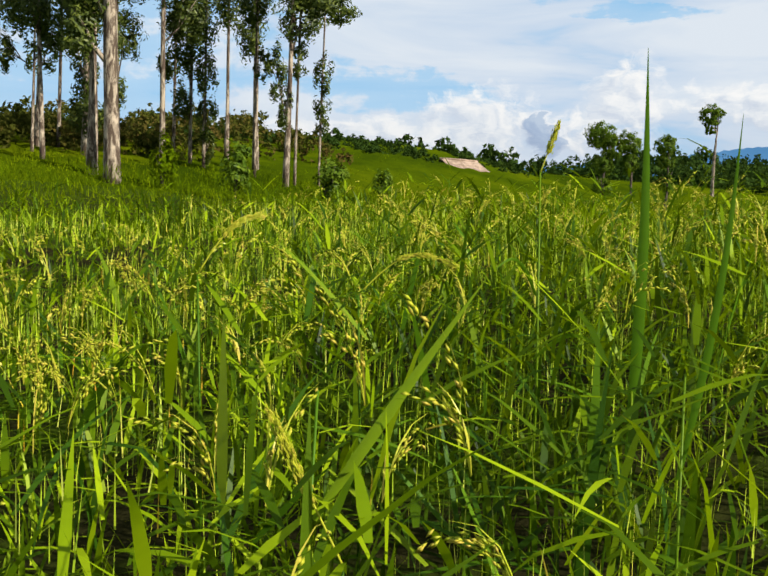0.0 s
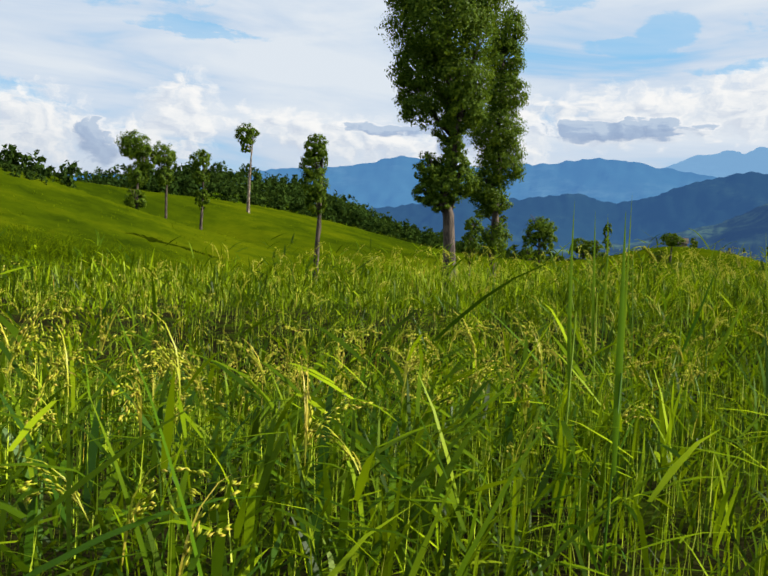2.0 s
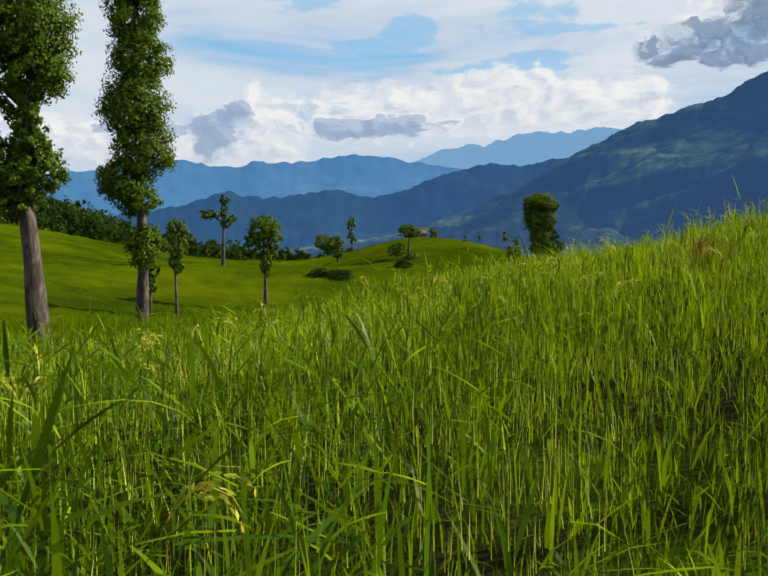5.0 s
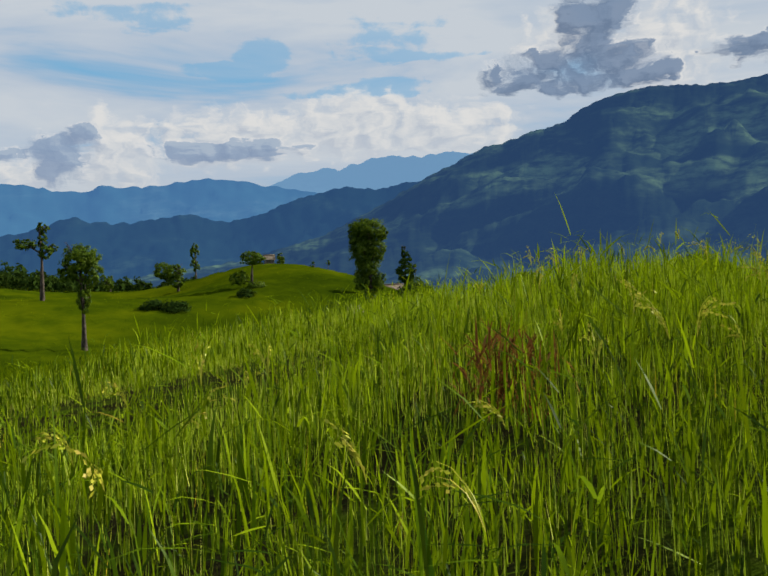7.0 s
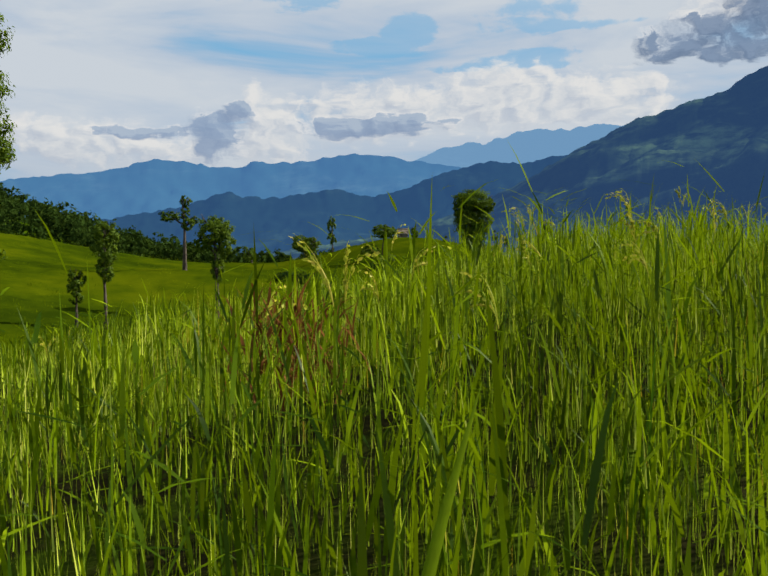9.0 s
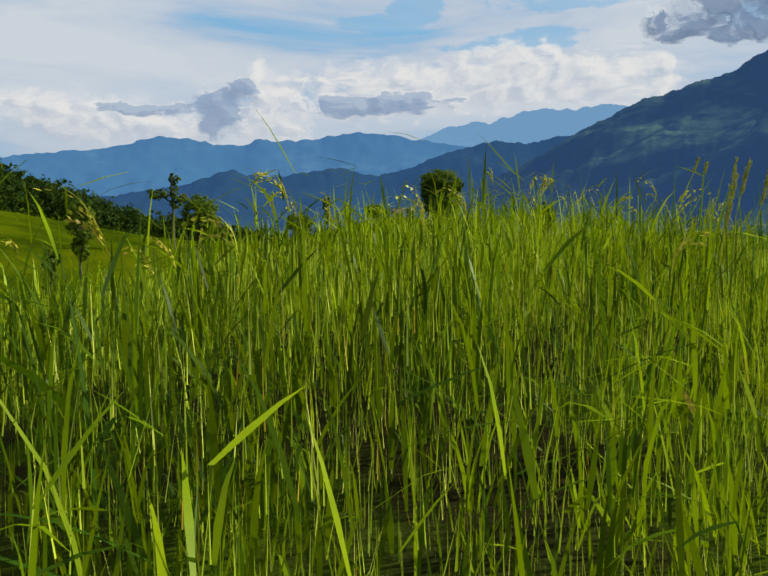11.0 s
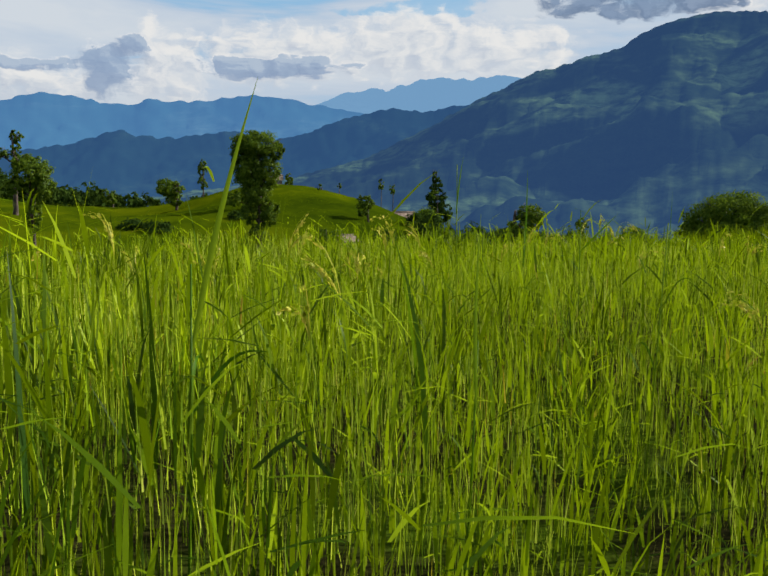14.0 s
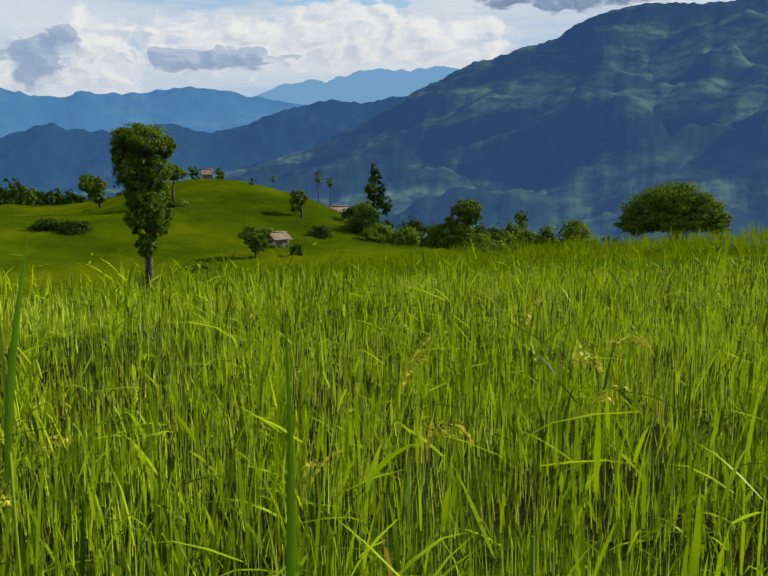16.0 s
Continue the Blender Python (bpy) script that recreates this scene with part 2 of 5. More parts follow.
def bark(name, dark, light, scale=9.0):
    m, g = material(name)
    pos = g.add("ShaderNodeTexCoord").outputs["Object"]
    mp = g.add("ShaderNodeMapping")
    g.set(mp.inputs[0], pos)
    mp.inputs[3].default_value = (1, 1, 0.3)
    n = g.noise(mp.outputs[0], scale, 6.0, 0.65, 0.6)
    f = g.noise(mp.outputs[0], scale * 6, 3.0)
    col = g.mix(g.step(n, 0.44, 0.62), (*dark, 1), (*light, 1))
    col = g.mix(g.math("MULTIPLY", f, 0.5), col, (dark[0] * 0.6, dark[1] * 0.6, dark[2] * 0.6, 1))
    finish(g, surface(g, col, 0.85, bump=g.math("ADD", n, g.math("MULTIPLY", f, 0.4)), depth=0.03))
    return m


BARK = bark("pollard_bark", (0.03, 0.022, 0.016), (0.13, 0.098, 0.072), 4.0)
PALE_BARK = bark("gum_bark", (0.06, 0.04, 0.026), (0.42, 0.35, 0.26), 4.0)
STRAW = bark("straw_thatch", (0.1, 0.075, 0.05), (0.3, 0.24, 0.17), 7.0)
WOOD = bark("weathered_wood", (0.1, 0.08, 0.06), (0.4, 0.36, 0.3), 6.0)
CLAY = bark("pink_clay", (0.2, 0.14, 0.1), (0.38, 0.28, 0.21), 1.6)


def ground_material():
    m, g = material("field_ground")
    pos = g.add("ShaderNodeNewGeometry").outputs["Position"]
    a, b, c = g.noise(pos, 0.03, 4.0), g.noise(pos, 1.2, 4.0), g.noise(pos, 14.0, 3.0)
    # soil near black: the shade between rice plants is in its colour
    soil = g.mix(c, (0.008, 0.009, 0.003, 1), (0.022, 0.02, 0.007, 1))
    grass = g.mix(a, (0.042, 0.085, 0.0015, 1), (0.06, 0.104, 0.002, 1))
    grass = g.mix(g.math("MULTIPLY", c, 0.4), grass, (0.034, 0.07, 0.002, 1))
    # this darkened soil between the rice rows beside the path, closed grass farther off
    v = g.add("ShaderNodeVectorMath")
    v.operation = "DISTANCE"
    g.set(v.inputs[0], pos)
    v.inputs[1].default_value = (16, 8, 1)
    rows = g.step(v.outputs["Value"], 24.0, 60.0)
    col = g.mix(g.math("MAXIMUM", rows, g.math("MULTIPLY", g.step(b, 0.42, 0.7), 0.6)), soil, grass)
    d = g.add("ShaderNodeBsdfDiffuse")
    g.set(d.inputs[0], col)
    n = g.add("ShaderNodeBump")
    g.set(n.inputs["Height"], g.math("ADD", b, g.math("MULTIPLY", c, 0.3)))
    n.inputs["Distance"].default_value = 0.08
    g.tree.links.new(n.outputs[0], d.inputs["Normal"])
    finish(g, d.outputs[0])
    return m


GROUND = ground_material()


def mountain_material(name, dark, light, haze_glow, strength, scale, cleared=0.5):
    """Wooded slopes far off, whose blue haze is put into the surface as emission."""
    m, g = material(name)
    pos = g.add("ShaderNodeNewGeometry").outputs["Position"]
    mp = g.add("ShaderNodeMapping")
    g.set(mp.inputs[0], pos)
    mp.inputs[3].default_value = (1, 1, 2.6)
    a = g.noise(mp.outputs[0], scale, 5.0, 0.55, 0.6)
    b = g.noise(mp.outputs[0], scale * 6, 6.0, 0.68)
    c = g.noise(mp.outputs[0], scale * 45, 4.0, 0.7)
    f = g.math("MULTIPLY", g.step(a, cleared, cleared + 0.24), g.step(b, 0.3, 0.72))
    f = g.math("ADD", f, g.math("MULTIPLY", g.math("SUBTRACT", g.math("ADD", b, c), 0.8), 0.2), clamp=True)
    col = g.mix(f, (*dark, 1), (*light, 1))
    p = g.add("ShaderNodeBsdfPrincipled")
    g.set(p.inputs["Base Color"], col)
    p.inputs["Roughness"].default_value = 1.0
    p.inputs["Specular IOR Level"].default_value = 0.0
    # blue haze over the slopes, added as a glow of their own
    p.inputs["Emission Color"].default_value = (*haze_glow, 1)
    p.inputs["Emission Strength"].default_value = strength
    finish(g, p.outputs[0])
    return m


# ---- helpers for things ----
def smooth(mesh):
    mesh.polygons.foreach_set("use_smooth", [True] * len(mesh.polygons))


def part(name, data, mat, parent=None, label="", at=None):
    """One mesh object, from a bmesh or a mesh, under its thing."""
    if isinstance(data, bmesh.types.BMesh):
        me = bpy.data.meshes.new(name)
        data.to_mesh(me)
        data.free()
    else:
        me = data
    if mat is not None and not me.materials:
        me.materials.append(mat)
    ob = new(name, me)
    if parent is not None:
        ob.parent = parent
    if at is not None:
        ob.matrix_basis = at
    return tagged(ob, label)


def thing(name, x, y, z, label, category, group="", rz=0.0):
    ob = new(name)
    ob.matrix_basis = pose(x, y, z, 0, 0, rz)
    ob.empty_display_size = 0.2
    return tagged(ob, label, category, group)


def soup(name, verts, loops, sizes, soft=True):
    """A mesh from numpy arrays: vertices, corner indices and the corners of each face."""
    me = bpy.data.meshes.new(name)
    me.vertices.add(len(verts))
    me.vertices.foreach_set("co", np.ascontiguousarray(verts, dtype=np.float32).ravel())
    me.loops.add(len(loops))
    me.loops.foreach_set("vertex_index", np.ascontiguousarray(loops, dtype=np.int32))
    me.polygons.add(len(sizes))
    start = np.concatenate([[0], np.cumsum(sizes)[:-1]])
    me.polygons.foreach_set("loop_start", start.astype(np.int32))
    me.polygons.foreach_set("loop_total", np.asarray(sizes, dtype=np.int32))
    if soft:
        me.polygons.foreach_set("use_smooth", np.ones(len(sizes), dtype=bool))
    me.update(calc_edges=True)
    return me


def ramp01(v, a, b):
    t = np.clip((v - a) / (b - a), 0, 1)
    return t * t * (3 - 2 * t)


# ---- the land ----
# swells of the ground: x, y, width, height
PATH_SWELLS = [(0.0, -0.0, 3.2, 0.15), (2.1, 2.9, 3.2, 0.66), (4.6, 4.2, 3.2, -0.17), (7.4, 5.3, 3.2, -0.73), (15.5, 8.7, 3.2, 0.25), (18.4, 8.8, 3.2, 0.06), (22.2, 7.8, 3.2, 0.22), (25.7, 8.6, 3.2, -0.1), (28.6, 9.6, 3.2, -0.41), (3.2, 2.6, 3.2, -0.39), (5.3, 5.5, 3.2, 1.13), (7.8, 6.8, 3.2, 0.3), (10.6, 7.9, 3.2, 0.74), (18.7, 11.3, 3.2, 0.51), (21.6, 11.4, 3.2, 0.09), (25.4, 10.4, 3.2, 0.85), (28.9, 11.2, 3.2, 0.2), (31.8, 12.2, 3.2, 0.86)]
NEAR_HILLS = [(0.0, 0.0, 18.1, -1.01), (18.7, 8.8, 11.4, 0.31), (22.0, 28.6, 18.3, -0.37), (30.8, 59.4, 29.8, -3.54), (48.4, 63.8, 33.7, -4.81), (66.0, 72.6, 39.8, -2.1), (77.0, 94.6, 48.6, -5.26), (114.4, 103.4, 59.7, -2.63), (127.6, 127.6, 69.3, 2.08), (46.2, 28.6, 23.5, 2.03), (33.0, 105.6, 46.3, 1.78), (52.8, 132.0, 57.1, 6.14), (-11.0, 37.4, 25.6, 0.77), (4.4, 57.2, 29.1, -2.97), (90.2, 39.6, 39.4, 8.26), (92.4, 61.6, 44.0, 3.3)]
FAR_HILLS = [(123.2, 79.2, 56.7, -8.01), (66.0, 8.8, 28.4, -0.01), (-33.0, 70.4, 39.7, 1.01), (132.0, 11.0, 52.2, -9.44), (11.0, 83.6, 38.0, 9.59), (0.0, -22.0, 23.8, -0.63), (55.0, -22.0, 28.4, 3.98), (129.8, 105.6, 19.8, 11.76), (105.6, 85.8, 17.6, 6.15), (72.6, 167.2, 35.2, 6.06), (30.8, 136.4, 28.6, 0.53), (123.2, 26.4, 26.4, 3.73), (31.9, 106.7, 11.0, -4.55), (105.6, 104.5, 11.0, -2.97), (127.6, 121.0, 8.8, -3.67), (75.7, 93.9, 11.0, 2.52), (91.1, 38.9, 13.2, -1.11), (128.0, 72.0, 10.0, 5.2), (113.0, 55.0, 9.0, 1.4)]
# low rolls of the field beside the path: x, y, height, all two metres wide
ROLLS = [(30.5, 14.0, -0.86), (24.1, 17.1, 0.68), (29.1, 12.4, 0.59), (32.0, 17.5, 0.55), (29.0, 17.4, 0.47), (4.7, 12.0, 0.49), (22.2, 14.4, -0.4), (4.8, 9.4, -0.41), (24.5, 14.0, -0.2), (6.5, 9.8, -0.36), (25.5, 11.9, 0.37), (6.7, 12.4, 0.36), (1.2, 11.5, 0.32), (-1.9, 10.1, 0.28), (36.0, 18.5, 0.28), (28.4, 10.6, -0.27), (-3.9, 9.5, 0.25), (8.8, 11.3, 0.25), (39.1, 15.0, 0.24), (1.8, 7.4, 0.25), (11.0, 14.1, 0.24), (33.9, 17.1, 0.2), (0.4, 10.2, 0.2), (6.9, 8.0, -0.2), (37.1, 16.3, 0.21), (22.6, 11.0, 0.16), (26.9, 16.9, 0.21), (5.1, 7.8, -0.16), (6.1, 5.6, 0.14), (27.4, 12.0, 0.09), (21.2, 17.3, -0.06), (35.5, 16.8, 0.07)]
# wooded ridges behind the fields
RIDGES = [(-99, 145, 48, 9.0), (-150, 105, 48, 16.0), (101, 282, 44, 9.5), (132, 290, 35, 9.0), (66, 282, 37, 6.5)]


def land(x, y):
    """Height of the ground."""
    x, y = np.asarray(x, dtype=float), np.asarray(y, dtype=float)
    z = np.full(np.broadcast(x, y).shape, 0.3)
    for cx, cy, w, a in PATH_SWELLS + NEAR_HILLS + FAR_HILLS + RIDGES + [(a, b, 2.0, h) for a, b, h in ROLLS]:
        z = z + a * np.exp(-((x - cx) ** 2 + (y - cy) ** 2) / (2 * w * w))
    r = np.hypot(x - 18, y - 9)
    az = np.degrees(np.arctan2(x - 18, y - 9))
    open_side = 1 - ramp01(az, 130, 175)
    z = z - 9.0 * ramp01(r, 88, 158) * ramp01(az, 52, 64) * open_side
    fall = ramp01(r, 172, 480) * ramp01(az, 22, 40) * open_side
    far = ramp01(r, 330, 800)
    return z - 40 * fall - 45 * far * (1 - fall * 0.5)


def make_ground():
    rings = np.concatenate([np.arange(0.6, 24, 0.6), np.arange(24, 90, 2.0), np.arange(90, 360, 5.0), np.geomspace(370, 4850, 32)])
    n = 240
    a = np.linspace(0, 2 * np.pi, n, endpoint=False)
    x = 18 + rings[:, None] * np.sin(a)
    y = 9 + rings[:, None] * np.cos(a)
    v = np.stack([x, y, land(x, y)], -1).reshape(-1, 3)
    v = np.vstack([v, [[18, 9, float(land(18, 9))]]])
    i, j = np.meshgrid(np.arange(len(rings) - 1), np.arange(n), indexing="ij")
    k = (j + 1) % n
    quads = np.stack([i * n + j, (i + 1) * n + j, (i + 1) * n + k, i * n + k], -1).reshape(-1, 4)
    j = np.arange(n)
    tris = np.stack([np.full(n, len(v) - 1), j, (j + 1) % n], -1)
    loops = np.concatenate([quads.ravel(), tris.ravel()])
    sizes = np.concatenate([np.full(len(quads), 4), np.full(n, 3)])
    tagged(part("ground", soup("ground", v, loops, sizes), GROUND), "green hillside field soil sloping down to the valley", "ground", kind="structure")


make_ground()


def make_mountain(name, label, crest, near, far, foot, mat, rough, seed, first, last, steps=420):
    """A range seen from the fields: crest gives bearing and height in degrees."""
    az = np.linspace(first, last, steps)
    ca, ce = np.array(crest).T
    el = np.interp(az, ca, ce)
    for _ in range(1):
        el = np.convolve(np.pad(el, 2, mode="edge"), np.ones(5) / 5, "valid")
    rows = 30
    verts = []
    for k in range(rows):
        s = k / (rows - 1)
        for i in range(steps):
            a = radians(az[i])
            d = near + (far - near) * s
            top = far * math.tan(radians(el[i]))
            px, py = d * math.sin(a), d * math.cos(a)
            size = far * 0.11
            fold = noise.fractal((px / size + seed, py / size, seed), 1.0, 2.0, 4)
            spur = 1 - abs(noise.fractal((px / size * 0.7 + seed, py / size * 0.7, seed + 9), 1.0, 2.0, 3)) * 2
            fine = noise.fractal((px / size * 8 + seed, py / size * 8, seed + 3.7), 0.8, 2.0, 4)
            body = foot + (top - foot) * (0.2 * s + 0.8 * s ** 1.9)
            edge = min(1.0, (1 - s) * 5)
            z = body + (top - foot) * rough * ((fold * 0.26 + spur * 0.12 - 0.06) * edge * min(1.0, s * 4)) + fine * far * 0.003
            if k == 0:
                z = foot - 60
            verts.append((18 + d * math.sin(a), 9 + d * math.cos(a), z))
    i, j = np.meshgrid(np.arange(rows - 1), np.arange(steps - 1), indexing="ij")
    quads = np.stack([i * steps + j, i * steps + j + 1, (i + 1) * steps + j + 1, (i + 1) * steps + j], -1).reshape(-1, 4)
    tagged(part(name, soup(name, np.array(verts), quads.ravel(), np.full(len(quads), 4)), mat), label, "mountain", kind="structure")


# each range glows with its own blue haze, palest for the farthest
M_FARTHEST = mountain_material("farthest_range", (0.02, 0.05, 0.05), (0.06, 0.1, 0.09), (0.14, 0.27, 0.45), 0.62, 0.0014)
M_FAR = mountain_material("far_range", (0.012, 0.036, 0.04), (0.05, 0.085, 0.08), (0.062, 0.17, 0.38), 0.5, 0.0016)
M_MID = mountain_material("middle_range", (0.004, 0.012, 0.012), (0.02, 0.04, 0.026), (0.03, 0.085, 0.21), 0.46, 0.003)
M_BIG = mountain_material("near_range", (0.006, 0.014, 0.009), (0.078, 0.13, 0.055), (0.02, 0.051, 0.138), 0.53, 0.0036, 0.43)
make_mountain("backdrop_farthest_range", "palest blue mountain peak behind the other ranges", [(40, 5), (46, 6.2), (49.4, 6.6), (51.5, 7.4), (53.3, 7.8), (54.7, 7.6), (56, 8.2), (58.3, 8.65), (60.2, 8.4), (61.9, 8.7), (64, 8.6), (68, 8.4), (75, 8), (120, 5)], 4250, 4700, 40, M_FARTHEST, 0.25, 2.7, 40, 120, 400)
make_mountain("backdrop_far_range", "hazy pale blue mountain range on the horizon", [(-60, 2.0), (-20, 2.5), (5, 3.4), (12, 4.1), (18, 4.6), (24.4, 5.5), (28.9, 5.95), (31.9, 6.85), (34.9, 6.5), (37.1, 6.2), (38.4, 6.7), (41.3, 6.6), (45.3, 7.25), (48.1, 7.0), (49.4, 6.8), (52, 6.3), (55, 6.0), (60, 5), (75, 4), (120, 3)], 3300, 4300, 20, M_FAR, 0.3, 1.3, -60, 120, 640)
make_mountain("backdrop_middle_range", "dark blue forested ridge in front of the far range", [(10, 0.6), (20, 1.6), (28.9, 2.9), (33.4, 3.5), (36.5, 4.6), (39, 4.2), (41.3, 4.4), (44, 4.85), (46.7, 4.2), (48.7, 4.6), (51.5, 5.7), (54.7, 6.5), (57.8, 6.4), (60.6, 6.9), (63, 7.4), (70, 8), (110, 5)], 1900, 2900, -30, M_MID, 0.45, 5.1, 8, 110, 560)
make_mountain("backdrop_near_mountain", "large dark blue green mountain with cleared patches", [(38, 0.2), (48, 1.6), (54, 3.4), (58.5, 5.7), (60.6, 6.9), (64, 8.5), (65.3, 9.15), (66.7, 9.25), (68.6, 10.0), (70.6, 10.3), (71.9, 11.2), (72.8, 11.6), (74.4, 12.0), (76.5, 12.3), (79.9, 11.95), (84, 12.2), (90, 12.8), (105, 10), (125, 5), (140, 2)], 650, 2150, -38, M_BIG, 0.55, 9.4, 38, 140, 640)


# ---- trees ----
def tube(bm, points, radii, sides=10):
    """A tapering round limb along points."""
    rings = []
    for i, p in enumerate(points):
        p = Vector(p)
        way = (Vector(points[min(i + 1, len(points) - 1)]) - Vector(points[max(i - 1, 0)])).normalized()
        u = way.orthogonal().normalized()
        if abs(way.z) > 0.5:
            u = (Vector((1, 0, 0)) - way * way.x).normalized()
        v = way.cross(u)
        rings.append([bm.verts.new(p + radii[i] * (u * math.cos(6.2832 * k / sides) + v * math.sin(6.2832 * k / sides))) for k in range(sides)])
    for a, b in zip(rings, rings[1:]):
        for k in range(sides):
            bm.faces.new((a[k], a[(k + 1) % sides], b[(k + 1) % sides], b[k])).smooth = True
    bm.faces.new(rings[-1])
    bm.faces.new(rings[0][::-1])


def leaves(rng, spots, size, face=1.5, long=2.0, droop=0.0):
    """Leaf shapes (folded diamonds) at the spots given, turned more or less outwards."""
    centres, out = spots
    n = len(centres)
    way = rng.normal(size=(n, 3))
    way[:, 2] -= droop
    facing = out * face + rng.normal(0, 0.5, (n, 3))
    facing[:, 2] += 0.2 * face
    facing /= np.linalg.norm(facing, axis=1, keepdims=True)
    way -= facing * np.sum(way * facing, axis=1, keepdims=True)
    way /= np.linalg.norm(way, axis=1, keepdims=True)
    side = np.cross(way, facing)
    side /= np.linalg.norm(side, axis=1, keepdims=True)
    up = np.cross(side, way)
    s = (size * rng.uniform(0.65, 1.35, n))[:, None]
    half = s * long / 2
    v = np.stack([centres - way * half, centres + side * s * 0.5 + up * s * 0.12, centres + way * half, centres - side * s * 0.5 + up * s * 0.12], 1).reshape(-1, 3)
    q = np.arange(n)[:, None] * 4
    tris = np.stack([q + [0, 1, 2], q + [0, 2, 3]], 1).reshape(-1)
    return v, tris


def fill(rng, lobes, size, dense=3.0, gaps=0.5):
    """Points for leaves in lobes (x, y, z, rx, ry, rz), gathered into round sprays with shaded gaps between."""
    out, turned = [], []
    for cx, cy, cz, rx, ry, rz in lobes:
        area = 3.1416 * (rx * rz + ry * rz + rx * ry) / 3
        n = max(40, int(dense * area / (size * size)))
        sprays = max(12, int(n / 26))
        d = rng.normal(size=(sprays, 3))
        d /= np.linalg.norm(d, axis=1, keepdims=True)
        rad = rng.uniform(0.25, 1.0, sprays) ** 0.4 * 0.9
        rad *= 1 + 0.1 * np.sin(d[:, 0] * 5 + cx * 3) * np.sin(d[:, 2] * 6 + cz) + rng.normal(0, 0.05, sprays)
        c = d * rad[:, None] * (rx, ry, rz)
        pick = rng.integers(0, sprays, n)
        off = rng.normal(size=(n, 3))
        off /= np.linalg.norm(off, axis=1, keepdims=True)
        off *= (rng.uniform(0.05, 1.0, n) ** 0.5)[:, None]
        p = c[pick] + off * gaps * 0.42 * (rx, ry, rz)
        o = p / (rx, ry, rz)
        o = o / np.maximum(np.linalg.norm(o, axis=1, keepdims=True), 0.2)
        turned.append(o * 0.75 + off * 0.5)
        out.append(p + (cx, cy, cz))
    return np.concatenate(out), np.concatenate(turned)


def foliage(name, rng, lobes, size, mat, parent, dense=3.0, gaps=0.5, long=2.0, droop=0.2, label=""):
    v, t = leaves(rng, fill(rng, lobes, size, dense, gaps), size, long=long, droop=droop)
    return part(name, soup(name, v, t, np.full(len(t) // 3, 3), False), mat, parent, label)


def tree(name, x, y, bearing, girth, top, lobes, label, leaf=0.07, seed=1, mat=None, trunk_mat=None, category="tree", group="pollarded trees in the field", lean=(0.0, 0.0), dense=6.8, gaps=0.45, long=1.6, low=0.0):
    """A tree with a trunk, limbs to its leaf masses and one crown for each mass. Lobes: aside, height of the middle, half width, half height."""
    rng = np.random.default_rng(seed)
    leaf *= 0.72 if mat is None else 1.0
    z0 = float(land(x, y))
    th = thing(name, x, y, z0, label, category, group, -bearing)
    mat, trunk_mat = mat or CROWN, trunk_mat or BARK
    tops = [(u, z - z0, a, b) for u, z, a, b in lobes]
    height = top - z0
    bm = bmesh.new()
    n = 14
    pts, rad = [], []
    wx, wy = rng.uniform(0, 6, 2)
    # the trunk follows the leaf masses sideways
    zs = np.array([0.0] + sorted(t[1] for t in tops))
    us = np.array([0.0] + [t[0] for t in sorted(tops, key=lambda t: t[1])]) * 0.55
    for i in range(n + 1):
        s = i / n
        z = -0.25 + (height + 0.25) * s
        bend = girth * 0.55 * s
        u = float(np.interp(max(z, 0), zs, us)) if low else 0.0
        pts.append((u + lean[0] * s * height + bend * math.sin(wx + 5 * s), lean[1] * s * height + bend * math.sin(wy + 4 * s), z))
        rad.append(girth * (1.25 - 0.3 * min(1, s * 6) - 0.7 * s) * (1 + 0.09 * math.sin(9 * s + wx)))
    tube(bm, pts, [max(r, girth * 0.16) for r in rad])
    for v in bm.verts:
        k = noise.noise(v.co * 7) * girth * 0.22
        v.co.x += k
        v.co.y += k * 0.7
    trunk = part("trunk", bm, trunk_mat, th)
    for u, z, a, b in tops:
        here = Vector(pts[min(n, max(1, int((z - b * 0.5) / max(height, 0.1) * n)))])
        bm = bmesh.new()
        goal = Vector((u, 0, z + b * 0.3))
        mid = here.lerp(goal, 0.5) + Vector((0, rng.uniform(-0.2, 0.2) * a, -0.1 * b))
        g0 = girth * 0.4
        tube(bm, [here, mid, goal], [g0, g0 * 0.7, g0 * 0.3], 6)
        for _ in range(3):
            tip = goal + Vector((rng.uniform(-1, 1) * a * 0.7, rng.uniform(-1, 1) * a * 0.7, rng.uniform(-0.3, 0.8) * b))
            tube(bm, [mid, mid.lerp(tip, 0.6) + Vector((0, 0, 0.05)), tip], [g0 * 0.5, g0 * 0.35, g0 * 0.12], 5)
        part("limb", bm, trunk_mat, trunk)
    for u, z, a, b in tops:
        foliage("crown", rng, [(u, 0, z, a, a * 0.9, b)], leaf, mat, th, dense, gaps, long)
    return th


